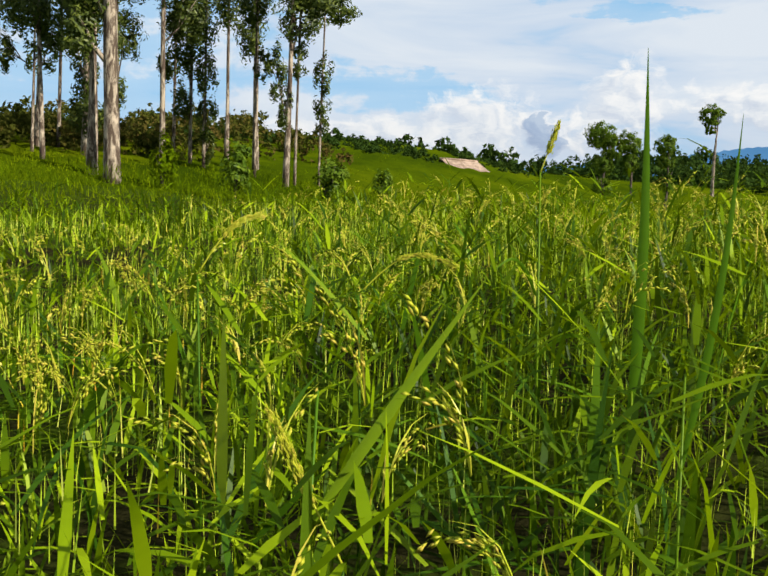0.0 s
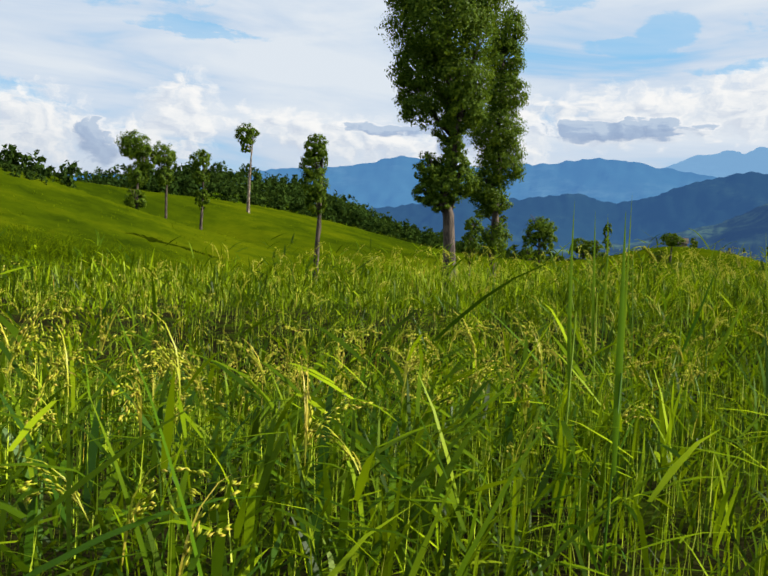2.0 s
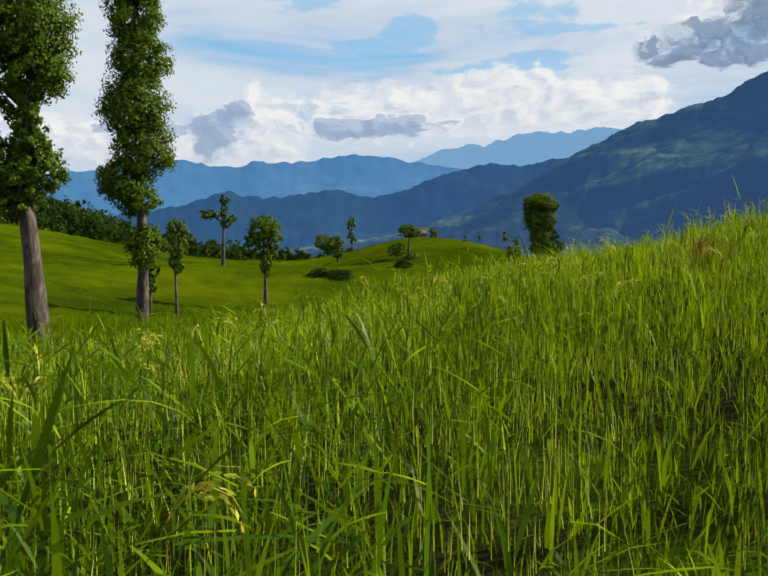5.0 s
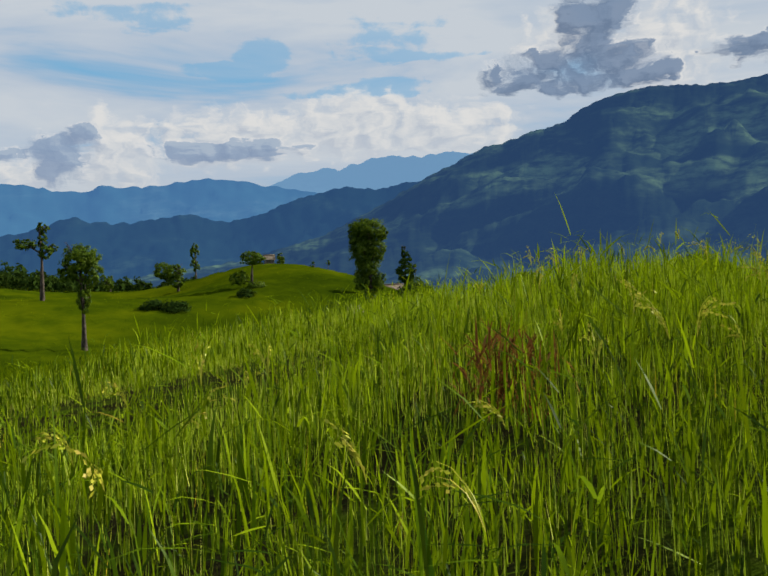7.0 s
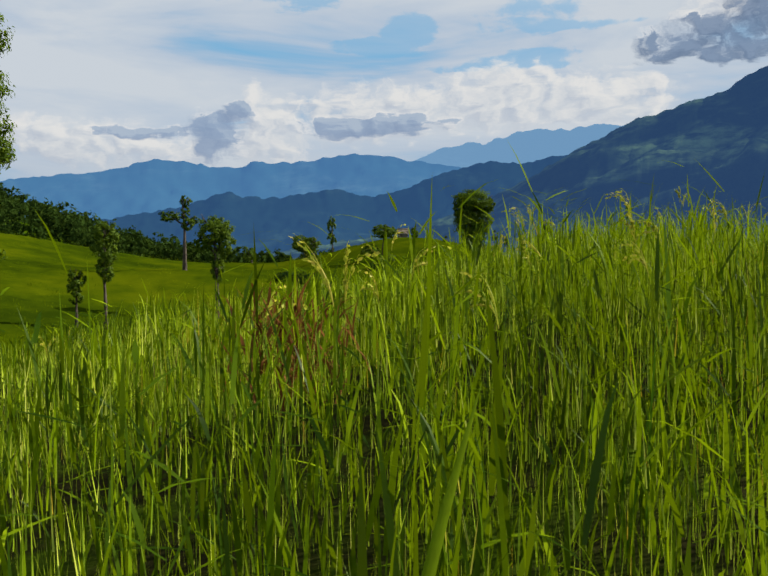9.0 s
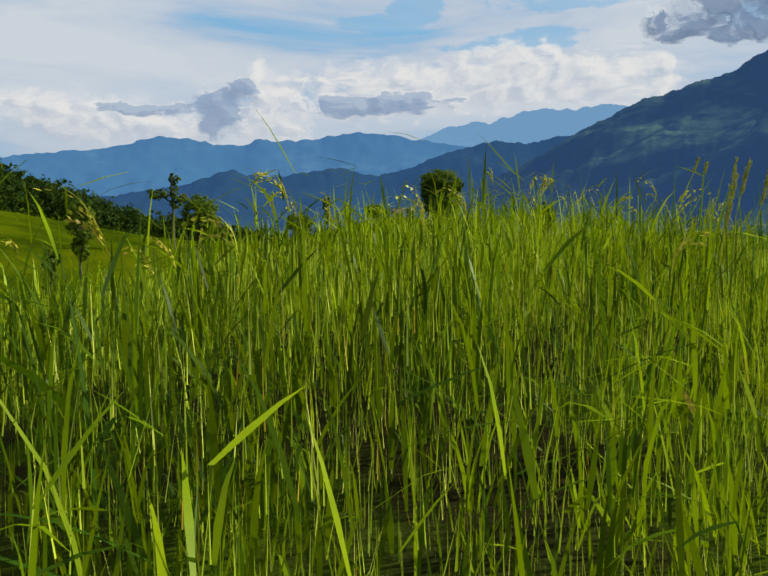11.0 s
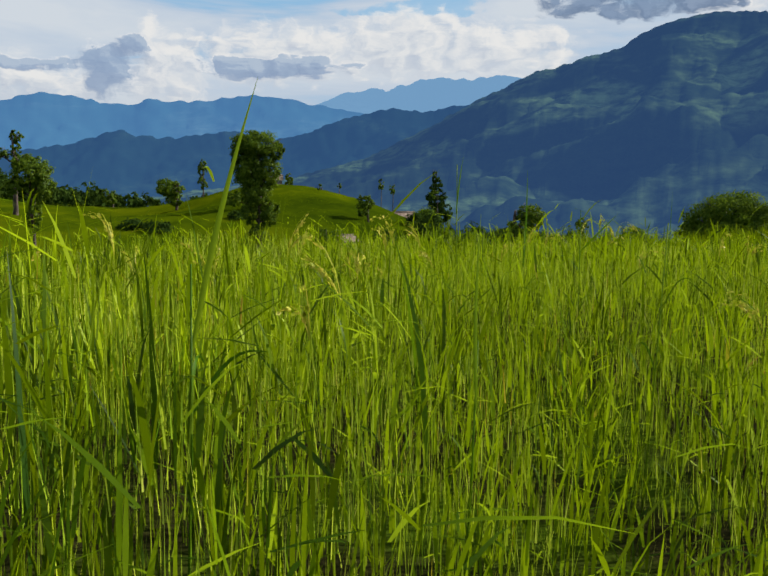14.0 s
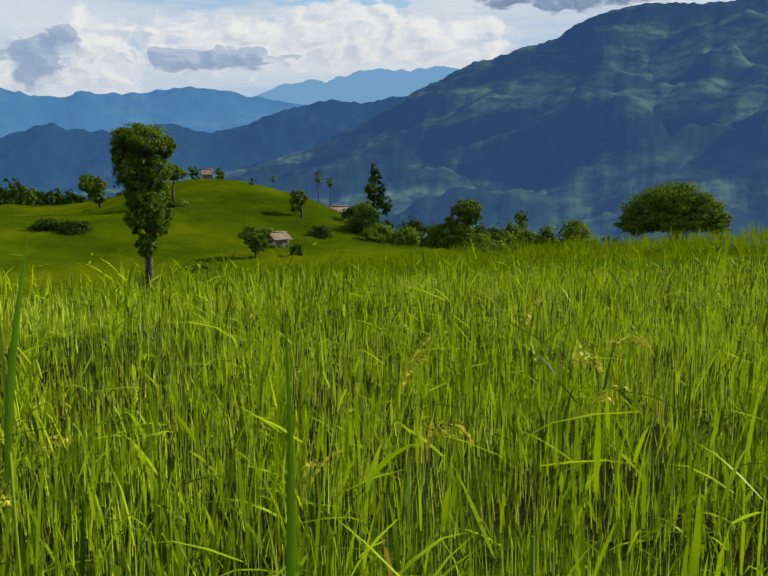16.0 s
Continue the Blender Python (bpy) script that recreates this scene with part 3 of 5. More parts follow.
tree("tree", 22.2, 29.6, 31, 0.28, 13.6, [(-2.0, 12.4, 1.5, 1.7), (0.3, 13.0, 1.7, 2.0), (-0.87, 10.88, 2.3, 1.85), (-1.9, 9.08, 1.1, 1.23), (-0.2, 8.92, 1.45, 1.41), (-1.63, 7.78, 1.0, 0.93), (0.07, 7.68, 1.1, 1.02), (-0.45, 6.77, 0.72, 0.66), (-0.2, 6.1, 0.55, 0.6), (-0.15, 5.6, 0.6, 0.5), (-1.11, 5.23, 0.68, 0.79), (0.07, 4.9, 0.8, 0.9), (-0.54, 4.6, 0.85, 0.8), (-1.24, 4.35, 0.54, 0.6), (-0.6, 3.91, 0.59, 0.4)], "tall pollarded tree with shaggy dark green leaf masses down its trunk", 0.096, 3, group="pair of tall pollarded trees", dense=7.2, gaps=0.5, low=1.0)
tree("tree", 28.9, 35.5, 35, 0.24, 12.24, [(0.0, 13.19, 1.1, 1.2), (-0.06, 11.73, 1.22, 1.35), (0.11, 10.06, 1.3, 1.26), (-0.15, 8.25, 1.5, 1.37), (0.22, 6.69, 1.3, 1.4), (-0.59, 5.37, 1.15, 1.0), (-0.03, 4.65, 0.9, 0.74), (0.18, 2.84, 0.85, 1.0)], "tall slender pollarded tree leafy down to its dark trunk", 0.105, 4, group="pair of tall pollarded trees", dense=7.2, gaps=0.5, low=1.0)
tree("tree", 30.8, 59.0, 23, 0.24, 9.82, [(-0.46, 9.53, 1.1, 1.05), (-0.56, 8.13, 1.18, 1.36), (-0.4, 6.61, 1.19, 1.37), (-0.28, 5.21, 0.94, 0.92)], "column shaped pollarded tree clothed in bright green leaves", 0.149, 5)
tree("tree", 51.8, 126.9, 20, 0.3, 19.72, [(-0.9, 19.5, 2.0, 1.8), (-0.8, 17.6, 1.1, 1.4)], "bare slender tree with one small round leaf head on top", 0.245, 6, trunk_mat=PALE_BARK)
tree("tree", 28.6, 104.3, 12, 0.26, 12.9, [(-0.9, 13.0, 2.25, 1.85), (0.6, 11.6, 1.5, 1.8), (-0.4, 9.5, 1.45, 1.7), (-0.35, 6.4, 1.5, 1.5)], "bushy pollarded tree with a broad rounded crown", 0.210, 7, low=1.0)
tree("tree", 32.2, 104.8, 15, 0.24, 12.24, [(-0.62, 12.32, 1.72, 1.9), (-0.45, 9.66, 1.32, 1.54)], "bushy pollarded tree leaning beside a broader one", 0.210, 8)
tree("tree", 37.3, 106.4, 16, 0.24, 12.24, [(-0.45, 12.24, 1.63, 1.45), (-0.3, 10.2, 1.33, 1.1), (-0.02, 7.5, 1.03, 1.6)], "slender pollarded tree with two stacked leaf heads", 0.210, 9)
tree("tree", 75.8, 93.8, 34, 0.28, 10.48, [(0.36, 9.95, 0.77, 0.88), (-1.66, 7.98, 1.41, 0.72), (0.52, 7.1, 0.95, 1.1), (0.25, 8.5, 0.66, 0.82), (1.35, 7.5, 0.66, 0.59)], "lopped tree with a narrow head and one leafy side branch", 0.193, 10)
tree("tree", 63.8, 70.6, 37, 0.26, 6.08, [(-0.1, 5.34, 1.85, 1.45), (-1.15, 4.0, 0.95, 0.97), (0.75, 4.33, 1.1, 1.5), (0.1, 1.7, 0.8, 1.4)], "small pollarded tree with a dense round crown", 0.175, 11)
tree("tree", 48.1, 62.4, 31, 0.17, 4.98, [(0.13, 4.61, 1.01, 0.99), (0.09, 3.22, 1.01, 1.1), (0.11, 1.97, 0.79, 0.88)], "small column shaped pollarded tree on a thin trunk", 0.149, 12)
tree("tree", 46.2, 63.1, 30, 0.13, 1.68, [(-0.02, 1.24, 0.79, 0.99), (0.07, 0.18, 0.57, 0.68)], "low dark shrub on a stub of trunk", 0.149, 13)
tree("tree", 127.5, 121.1, 45, 0.22, 9.38, [(-0.11, 8.94, 1.01, 1.72), (0.0, 6.3, 0.92, 1.54)], "thin pole tree with a narrow leaf head", 0.245, 14)
tree("tree", 107.8, 105.0, 43, 0.26, 5.42, [(-0.46, 4.91, 1.8, 1.28), (-0.29, 3.22, 1.36, 1.28)], "small rounded pollarded tree below the hill", 0.228, 15)
tree("tree", 101.2, 83.6, 49, 0.24, 6.3, [(0.04, 6.08, 1.8, 1.1), (-1.76, 3.37, 1.52, 1.1), (0.37, 1.68, 1.65, 1.65)], "untidy pollarded tree with three leaf masses", 0.210, 16)
tree("tree", 46.3, 28.1, 42, 0.14, 4.98, [(-0.09, 5.01, 0.86, 0.47), (-0.62, 4.64, 0.34, 0.43), (0.6, 4.82, 0.3, 0.36), (-0.34, 4.12, 0.6, 0.7), (0.28, 4.13, 0.51, 0.62), (-0.09, 3.37, 0.55, 0.52), (-0.3, 2.75, 0.35, 0.44), (0.31, 2.77, 0.38, 0.5), (-0.03, 2.05, 0.36, 0.45)], "young pollarded tree with a club shaped leafy crown", 0.062, 17, dense=9.0)
tree("tree", 122.3, 88.8, 46, 0.17, 5.42, [(-0.24, 4.98, 0.53, 0.92), (-0.04, 3.77, 0.66, 1.03)], "thin small tree on the hill slope", 0.210, 18)
tree("tree", 111.0, 71.5, 53, 0.19, 3.66, [(-0.42, 3.0, 1.28, 1.17), (-0.68, 1.9, 0.88, 0.88), (0.02, -0.52, 0.88, 0.75)], "small pollarded tree with two round leaf heads", 0.193, 19)
tree("tree", 89.2, 60.6, 51, 0.13, 0.36, [(-0.09, -0.3, 1.58, 1.03), (0.26, -1.29, 0.99, 0.86)], "small dark rounded tree beside a thatched hut", 0.175, 20)
tree("tree", 170.3, 97.6, 58, 0.17, 5.2, [(-0.66, 4.87, 1.1, 1.01)], "thin far tree with a small round head", 0.280, 22)
tree("tree", 190.5, 126.6, 54, 0.21, 8.5, [(0.04, 7.4, 0.88, 1.65)], "thin far pole tree behind the hill", 0.315, 23)
tree("tree", 192.3, 124.1, 55, 0.21, 7.62, [(-0.22, 6.3, 0.88, 1.69)], "thin far pole tree behind the hill", 0.315, 24)
tree("tree", 90.4, 40.3, 65, 0.34, 2.56, [(1.17, 2.3, 1.23, 0.92), (1.39, 1.68, 1.1, 0.77), (-0.22, 0.27, 2.09, 0.92), (0.37, 1.28, 1.23, 0.88), (0.59, -1.18, 0.99, 0.88)], "leaning bushy tree with a bright top at the field edge", 0.149, 25)
tree("tree", 122.2, 46.8, 68, 0.19, 1.02, [(-0.07, 0.4, 0.92, 1.21), (-0.2, -1.4, 0.84, 0.88)], "small rounded tree beyond the field edge", 0.193, 26)
tree("tree", 127.2, 30.2, 78, 0.65, 2.78, [(-0.15, 2.56, 4.18, 2.42), (-3.08, 1.46, 3.08, 2.2), (2.77, 1.46, 3.08, 2.2), (-4.18, 0.03, 2.64, 1.54), (4.18, 0.14, 2.42, 1.45), (0.0, 0.36, 4.84, 1.54)], "broad dome shaped dark green tree beyond the field", 0.228, 27)
tree("tree", 116.2, 116.3, 39, 0.28, 5.86, [(-0.84, 5.2, 2.02, 1.65), (0.0, 3.88, 1.41, 1.17)], "small rounded pollarded tree on the slope", 0.245, 28)
tree("tree", 113.9, 129.0, 35, 0.26, 4.1, [(-0.53, 3.44, 1.54, 1.58)], "small round tree at the field edge", 0.245, 29)

tree("tree", 124.2, 102.7, 46, 0.12, 7.6, [(0.0, 7.2, 1.0, 0.9), (0.1, 6.2, 0.9, 0.9)], "small dark tree beside the hilltop hut", 0.22, 31)
tree("tree", 126.9, 99.7, 48, 0.12, 7.4, [(0.0, 7.0, 0.9, 0.8), (-0.1, 6.0, 0.9, 0.9)], "small dark tree beside the hilltop hut", 0.22, 32)
tree("tree", 132.5, 93.5, 50, 0.1, 6.2, [(0.0, 5.8, 0.5, 0.5)], "tiny round tree on the hill crest", 0.2, 33)

# conifer beyond the hill
tree("conifer", 254.1, 150.2, 58, 0.52, 12.9, [(0.04, 11.58, 1.65, 2.42), (0.2, 8.28, 2.64, 2.86), (0.44, 4.54, 3.74, 3.08), (1.32, -0.3, 5.28, 3.74)], "tall dark pointed conifer in the valley", 0.455, 21, mat=WOODS, group="trees in the valley")

# gum trees on the slope
GUM_TREES = [
    (-12.5, 37.9, -18, 0.36, 28.08, [(-1.32, 11.8, 1.54, 1.98), (0.11, 13.56, 2.2, 2.2), (-1.5, 9.16, 0.88, 1.32), (0.88, 18.18, 2.86, 3.08)], (-0.02, 0.0)),
    (-12.2, 45.3, -15, 0.15, 29.18, [(0.09, 14.66, 1.76, 2.2), (1.43, 11.8, 0.88, 1.69), (0.66, 19.5, 2.64, 2.86)], (-0.01, 0.0)),
    (-11.8, 50.0, -13, 0.12, 26.98, [(-0.35, 11.36, 1.1, 2.2), (-0.29, 15.54, 1.54, 2.64), (-0.53, 8.06, 0.79, 1.23)], (0.0, 0.01)),
    (-8.1, 51.8, -9, 0.21, 31.38, [(-0.51, 12.68, 0.99, 1.89), (-0.44, 16.2, 2.2, 2.64), (0.26, 18.62, 2.64, 2.2)], (-0.012, 0.0)),
    (-5.4, 44.8, -7, 0.15, 29.18, [(0.66, 11.8, 1.32, 1.32), (2.2, 12.46, 1.65, 0.79), (0.22, 14.44, 2.42, 1.89), (-0.66, 8.94, 0.57, 1.63), (-0.09, 7.07, 0.4, 1.32)], (0.012, 0.0)),
    (-5.0, 45.6, -6, 0.09, 22.58, [(0.66, 13.34, 1.36, 1.1), (-0.02, 9.82, 0.59, 1.1)], (0.01, 0.0)),
    (-17.1, 41.4, -22, 0.12, 26.98, [(-0.68, 10.92, 1.32, 1.61), (-0.88, 13.56, 2.2, 2.2), (0.22, 9.05, 0.7, 1.1)], (-0.03, 0.0)),
    (-20.8, 49.4, -23, 0.15, 29.18, [(-1.45, 14.22, 1.98, 2.64), (-1.72, 10.26, 0.66, 1.28)], (0.03, 0.0)),
    (-10.9, 56.9, -11, 0.15, 31.38, [(-0.13, 15.76, 1.1, 2.2), (-0.11, 19.06, 2.2, 2.2)], (0.0, 0.0)),
    (-16.7, 46.3, -20, 0.28, 29.18, [(-0.04, 12.02, 0.99, 2.2), (-0.15, 8.94, 0.79, 2.07), (-0.02, 6.63, 1.1, 1.36), (0.44, 15.1, 2.42, 2.42)], (0.0, 0.0)),
    (-16.4, 51.0, -18, 0.11, 29.18, [(0.35, 12.02, 1.1, 1.61), (0.59, 15.98, 1.98, 2.2)], (-0.02, 0.0)),
    (-20.5, 51.9, -21, 0.11, 29.18, [(-0.02, 12.24, 1.32, 1.32), (-0.31, 15.98, 2.2, 2.2)], (0.02, 0.0)),
    (-13.3, 51.9, -14, 0.11, 29.18, [(-0.13, 13.78, 1.1, 1.94), (-0.37, 10.48, 0.7, 1.28), (0.26, 16.86, 1.98, 2.42)], (0.01, 0.0)),
    (-19.0, 44.5, -22, 0.08, 20.0, [(0.2, 12.5, 0.9, 1.3), (0.1, 9.2, 0.5, 1.0)], (0.02, 0.0)),
    (-14.6, 44.2, -18, 0.09, 22.0, [(0.1, 10.2, 0.55, 1.6), (0.2, 7.6, 0.5, 1.4), (0.1, 13.6, 0.9, 1.6)], (0.015, 0.0)),
    (-10.6, 48.3, -13, 0.1, 24.0, [(0.0, 9.4, 0.7, 1.8), (0.1, 6.9, 0.7, 1.4), (-0.2, 12.4, 1.1, 1.8), (0.2, 5.1, 0.5, 0.9)], (0.0, 0.0)),
    (-7.4, 47.0, -9, 0.09, 23.0, [(0.2, 9.9, 0.5, 1.0), (-0.3, 12.9, 0.9, 1.2)], (-0.01, 0.0)),
    (-3.8, 47.5, -5, 0.08, 20.0, [(0.1, 7.2, 0.5, 1.4), (0.1, 9.4, 0.6, 1.2)], (0.006, 0.0)),
    (-13.8, 38.9, -19, 0.22, 28.0, [(-0.5, 10.5, 1.2, 2.0), (0.2, 14.0, 1.8, 2.4)], (0.004, 0.0)),
    (-22.8, 45.0, -26, 0.1, 22.0, [(0.1, 9.2, 0.8, 1.4), (-0.2, 12.2, 1.2, 1.6)], (-0.01, 0.0)),
]
for k, (gx, gy, gb, gr, gt, gl, lean) in enumerate(GUM_TREES):
    tree("gum_tree", gx, gy, gb, gr, gt, gl, "tall thin gum tree with pale mottled bark and loose leaf clusters" if gr < 0.12 else "thick leaning gum tree with pale bark and hanging leaf clusters", 0.105, 40 + k, GUM, PALE_BARK, "tree", "gum trees of the grove", lean, 2.6, 0.9, 2.6)


def shrub(x, y, a, b, label, seed, mat=None, leaf=0.12, name="shrub", group="shrubs"):
    rng = np.random.default_rng(seed)
    z0 = float(land(x, y))
    th = thing(name, x, y, z0, label, "shrub", group)
    bm = bmesh.new()
    for _ in range(6):
        tip = (rng.uniform(-0.7, 0.7) * a, rng.uniform(-0.7, 0.7) * a, b * rng.uniform(1.0, 1.7))
        tube(bm, [(0, 0, -0.1), (tip[0] * 0.4, tip[1] * 0.4, tip[2] * 0.55), tip], [0.025, 0.018, 0.006], 5)
    part("stem", bm, BARK, th)
    foliage("crown", rng, [(0, 0, b, a, a, b), (a * 0.4, 0.1, b * 1.4, a * 0.55, a * 0.5, b * 0.5)], leaf, mat or CROWN, th, 4.0, 0.9)
    return th


shrub(-6.7, 36.8, 0.68, 1.44, "dark leafy shrub at the foot of the gum trees", 61)
shrub(-0.1, 44.0, 0.59, 1.27, "small dark shrub among weeds on the slope", 62)
shrub(-10.3, 38.1, 0.59, 1.27, "bright green shrub beside a gum trunk", 63, RICE_FAR)
shrub(-2.6, 38.5, 0.85, 1.27, "dark straggling shrub among weeds", 64)
for k, (sx, sy, sa, sb) in enumerate(((107.1, 42.9, 1.5, 1.5), (101.2, 41.8, 2.0, 1.3), (111.1, 49.5, 1.8, 1.8), (146.7, 70.4, 3.1, 1.8), (134.2, 60.5, 2.6, 1.8), (125.4, 56.1, 2.2, 1.5), (172.9, 91.3, 2.2, 2.0), (158.4, 80.3, 2.6, 2.0), (79.2, 58.5, 1.3, 0.7), (136.4, 48.4, 2.4, 2.0), (147.4, 52.8, 2.6, 2.2))):
    shrub(sx, sy, sa, sb, "dense dark green shrub in the gully below the field", 70 + k, CROWN, 0.2, group="shrubs in the gully")

_gg = np.random.default_rng(77)
for k in range(34):
    _ga, _gd = radians(56.0 + 16.5 * (k + _gg.random()) / 34), _gg.uniform(92, 118) - 0.5 * k
    shrub(30 + _gd * math.sin(_ga), 10.4 + _gd * math.cos(_ga), _gg.uniform(1.0, 2.3), _gg.uniform(1.1, 2.2), "dense dark green shrub in the gully below the field", 200 + k, CROWN if k % 3 else WOODS, 0.2, group="shrubs in the gully")

# low dark weeds in the hollows of the far slopes
for k, (sx, sy, sa, sb) in enumerate(((84.8, 81.3, 2.0, 0.6), (83.0, 83.4, 1.5, 0.55), (92.6, 58.4, 0.7, 0.6), (104.2, 63.8, 1.5, 0.6), (96.2, 80.4, 1.3, 0.5))):
    shrub(sx, sy, sa, sb + 0.35, "low dark weeds in a hollow of the rice slope", 95 + k, WOODS, 0.16, group="weeds on the slope")


def woods(name, label, spots, size, mat, seed, leaf, dense=0.95):
    """Far crowns that nobody could count, as one mesh."""
    rng = np.random.default_rng(seed)
    lobes = []
    for x, y, s in spots:
        z = float(land(x, y))
        lobes.append((x, y, z + s * 0.75, s * 0.8, s * 0.8, s * 0.85))
        lobes.append((x + rng.uniform(-0.5, 0.5) * s, y + rng.uniform(-0.4, 0.4) * s, z + s * 1.25, s * 0.5, s * 0.5, s * 0.5))
    v, t = leaves(rng, fill(rng, lobes, leaf, dense, 0.7), leaf, 0.7)
    tagged(part(name, soup(name, v, t, np.full(len(t) // 3, 3), False), mat), label, "woods", kind="stuff")


def spots_in(rng, n, az, dist, size):
    a = np.radians(rng.uniform(*az, n))
    d = rng.uniform(*dist, n)
    return [(18 + q * math.sin(b), 9 + q * math.cos(b), s) for b, q, s in zip(a, d, rng.uniform(*size, n))]


_r = np.random.default_rng(5)
woods("woods", "dark dense woods on the ridge behind the field", spots_in(_r, 520, (-50, 3), (105, 190), (1.1, 2.4)), 1.5, WOODS, 81, 0.4)
woods("woods", "dark forested hill behind the pollarded trees", spots_in(_r, 400, (2, 36), (235, 330), (3.5, 6.2)), 2.0, WOODS, 82, 0.75, 0.85)
woods("scrub", "brownish undergrowth behind the gum trees", spots_in(_r, 170, (-62, -22), (56, 100), (1.0, 2.2)), 1.0, SCRUB, 83, 0.21)
woods("scrub", "dark low scrub along the crest of the field", spots_in(_r, 300, (-30, -9.6), (71, 88), (0.4, 0.85)) + spots_in(_r, 90, (-7, -2), (74, 88), (0.35, 0.7)), 1.0, WOODS, 85, 0.16)
woods("scrub", "brown thicket on the slope behind the gum trees", spots_in(_r, 170, (-63, -34), (52, 76), (0.8, 1.6)), 1.0, SCRUB, 86, 0.17)
woods("woods", "dark scrub along the foot of the green slopes", spots_in(_r, 150, (27, 45), (168, 205), (1.5, 2.7)), 1.2, WOODS, 87, 0.5)
woods("woods", "scattered scrub and trees along the valley edge", spots_in(_r, 240, (22, 80), (215, 330), (2.0, 4.0)), 1.2, WOODS, 84, 0.65)


# ---- rice ----
WAY = np.array([m.translation[:] for _, m in PATH])


def way_distance(x, y):
    """How far a spot lies from the footpath through the crop."""
    best = np.full(len(x), 1e9)
    for a, b in zip(WAY[:-1, :2], WAY[1:, :2]):
        d = b - a
        t = np.clip(((x - a[0]) * d[0] + (y - a[1]) * d[1]) / max(d @ d, 1e-6), 0, 1)
        best = np.minimum(best, np.hypot(x - a[0] - t * d[0], y - a[1] - t * d[1]))
    return best


def blades(rng, x, y, z, length, width, tilt, bend, turn, segs):
    """Curved tapering blades as arrays. tilt and bend in radians from the upright."""
    n = len(x)
    s = np.linspace(0, 1, segs + 1)
    ang = tilt[:, None] + bend[:, None] * s ** 1.6
    step = length[:, None] / segs
    r = np.concatenate([np.zeros((n, 1)), np.cumsum(np.sin(ang[:, :-1]) * step, 1)], 1)
    h = np.concatenate([np.zeros((n, 1)), np.cumsum(np.cos(ang[:, :-1]) * step, 1)], 1)
    c, q = np.cos(turn)[:, None], np.sin(turn)[:, None]
    mid = np.stack([x[:, None] + r * c, y[:, None] + r * q, z[:, None] + h], -1)
    twist = rng.uniform(-0.9, 0.9, n)[:, None]
    side = np.stack([-np.sin(turn[:, None] + twist + 0 * s), np.cos(turn[:, None] + twist + 0 * s), 0 * r], -1)
    w = width[:, None] * np.where(s < 0.25, 0.55 + 1.8 * s, 1.0) * (1 - ((s - 0.25).clip(0) / 0.75) ** 1.7) * 0.5
    left, right = mid - side * w[..., None], mid + side * w[..., None]
    v = np.empty((n, 2 * segs + 1, 3))
    v[:, 0:2 * segs:2], v[:, 1:2 * segs:2], v[:, -1] = left[:, :-1], right[:, :-1], mid[:, -1]
    base = np.arange(n)[:, None] * (2 * segs + 1)
    quads = np.concatenate([base + [2 * k, 2 * k + 1, 2 * k + 3, 2 * k + 2] for k in range(segs - 1)], 1).reshape(-1, 4) if segs > 1 else np.zeros((0, 4), int)
    tris = base + [2 * segs - 2, 2 * segs - 1, 2 * segs]
    return v.reshape(-1, 3), quads, tris


def blade_mesh(name, v, quads, tris):
    return soup(name, v, np.concatenate([quads.ravel(), tris.ravel()]), np.concatenate([np.full(len(quads), 4), np.full(len(tris), 3)]))


def scatter(rng, band, density, az=(-60, 120)):
    """Spots in a band of distance from the path, within the bearings given."""
    lo, hi = band
    x0, x1, y0, y1 = -hi - 2, 32 + hi, -hi - 2, 13 + hi
    if hi > 4:
        y0 = -4
    out = []
    n = int((x1 - x0) * (y1 - y0) * density)
    x, y = rng.uniform(x0, x1, n), rng.uniform(y0, y1, n)
    d = way_distance(x, y)
    keep = (d > lo) & (d <= hi)
    if hi > 8:
        b = np.degrees(np.arctan2(x - 5, y + 3))
        keep &= (b > az[0]) & (b < az[1])
    # the far side of the path, behind the viewer, is thinner
    side = (x - np.interp(y, WAY[:, 1], WAY[:, 0])) - 1.5
    keep &= (side < 0) | (d < 1.2) | (y > 9.0) | (rng.random(n) < 0.3)
    return x[keep], y[keep], d[keep]


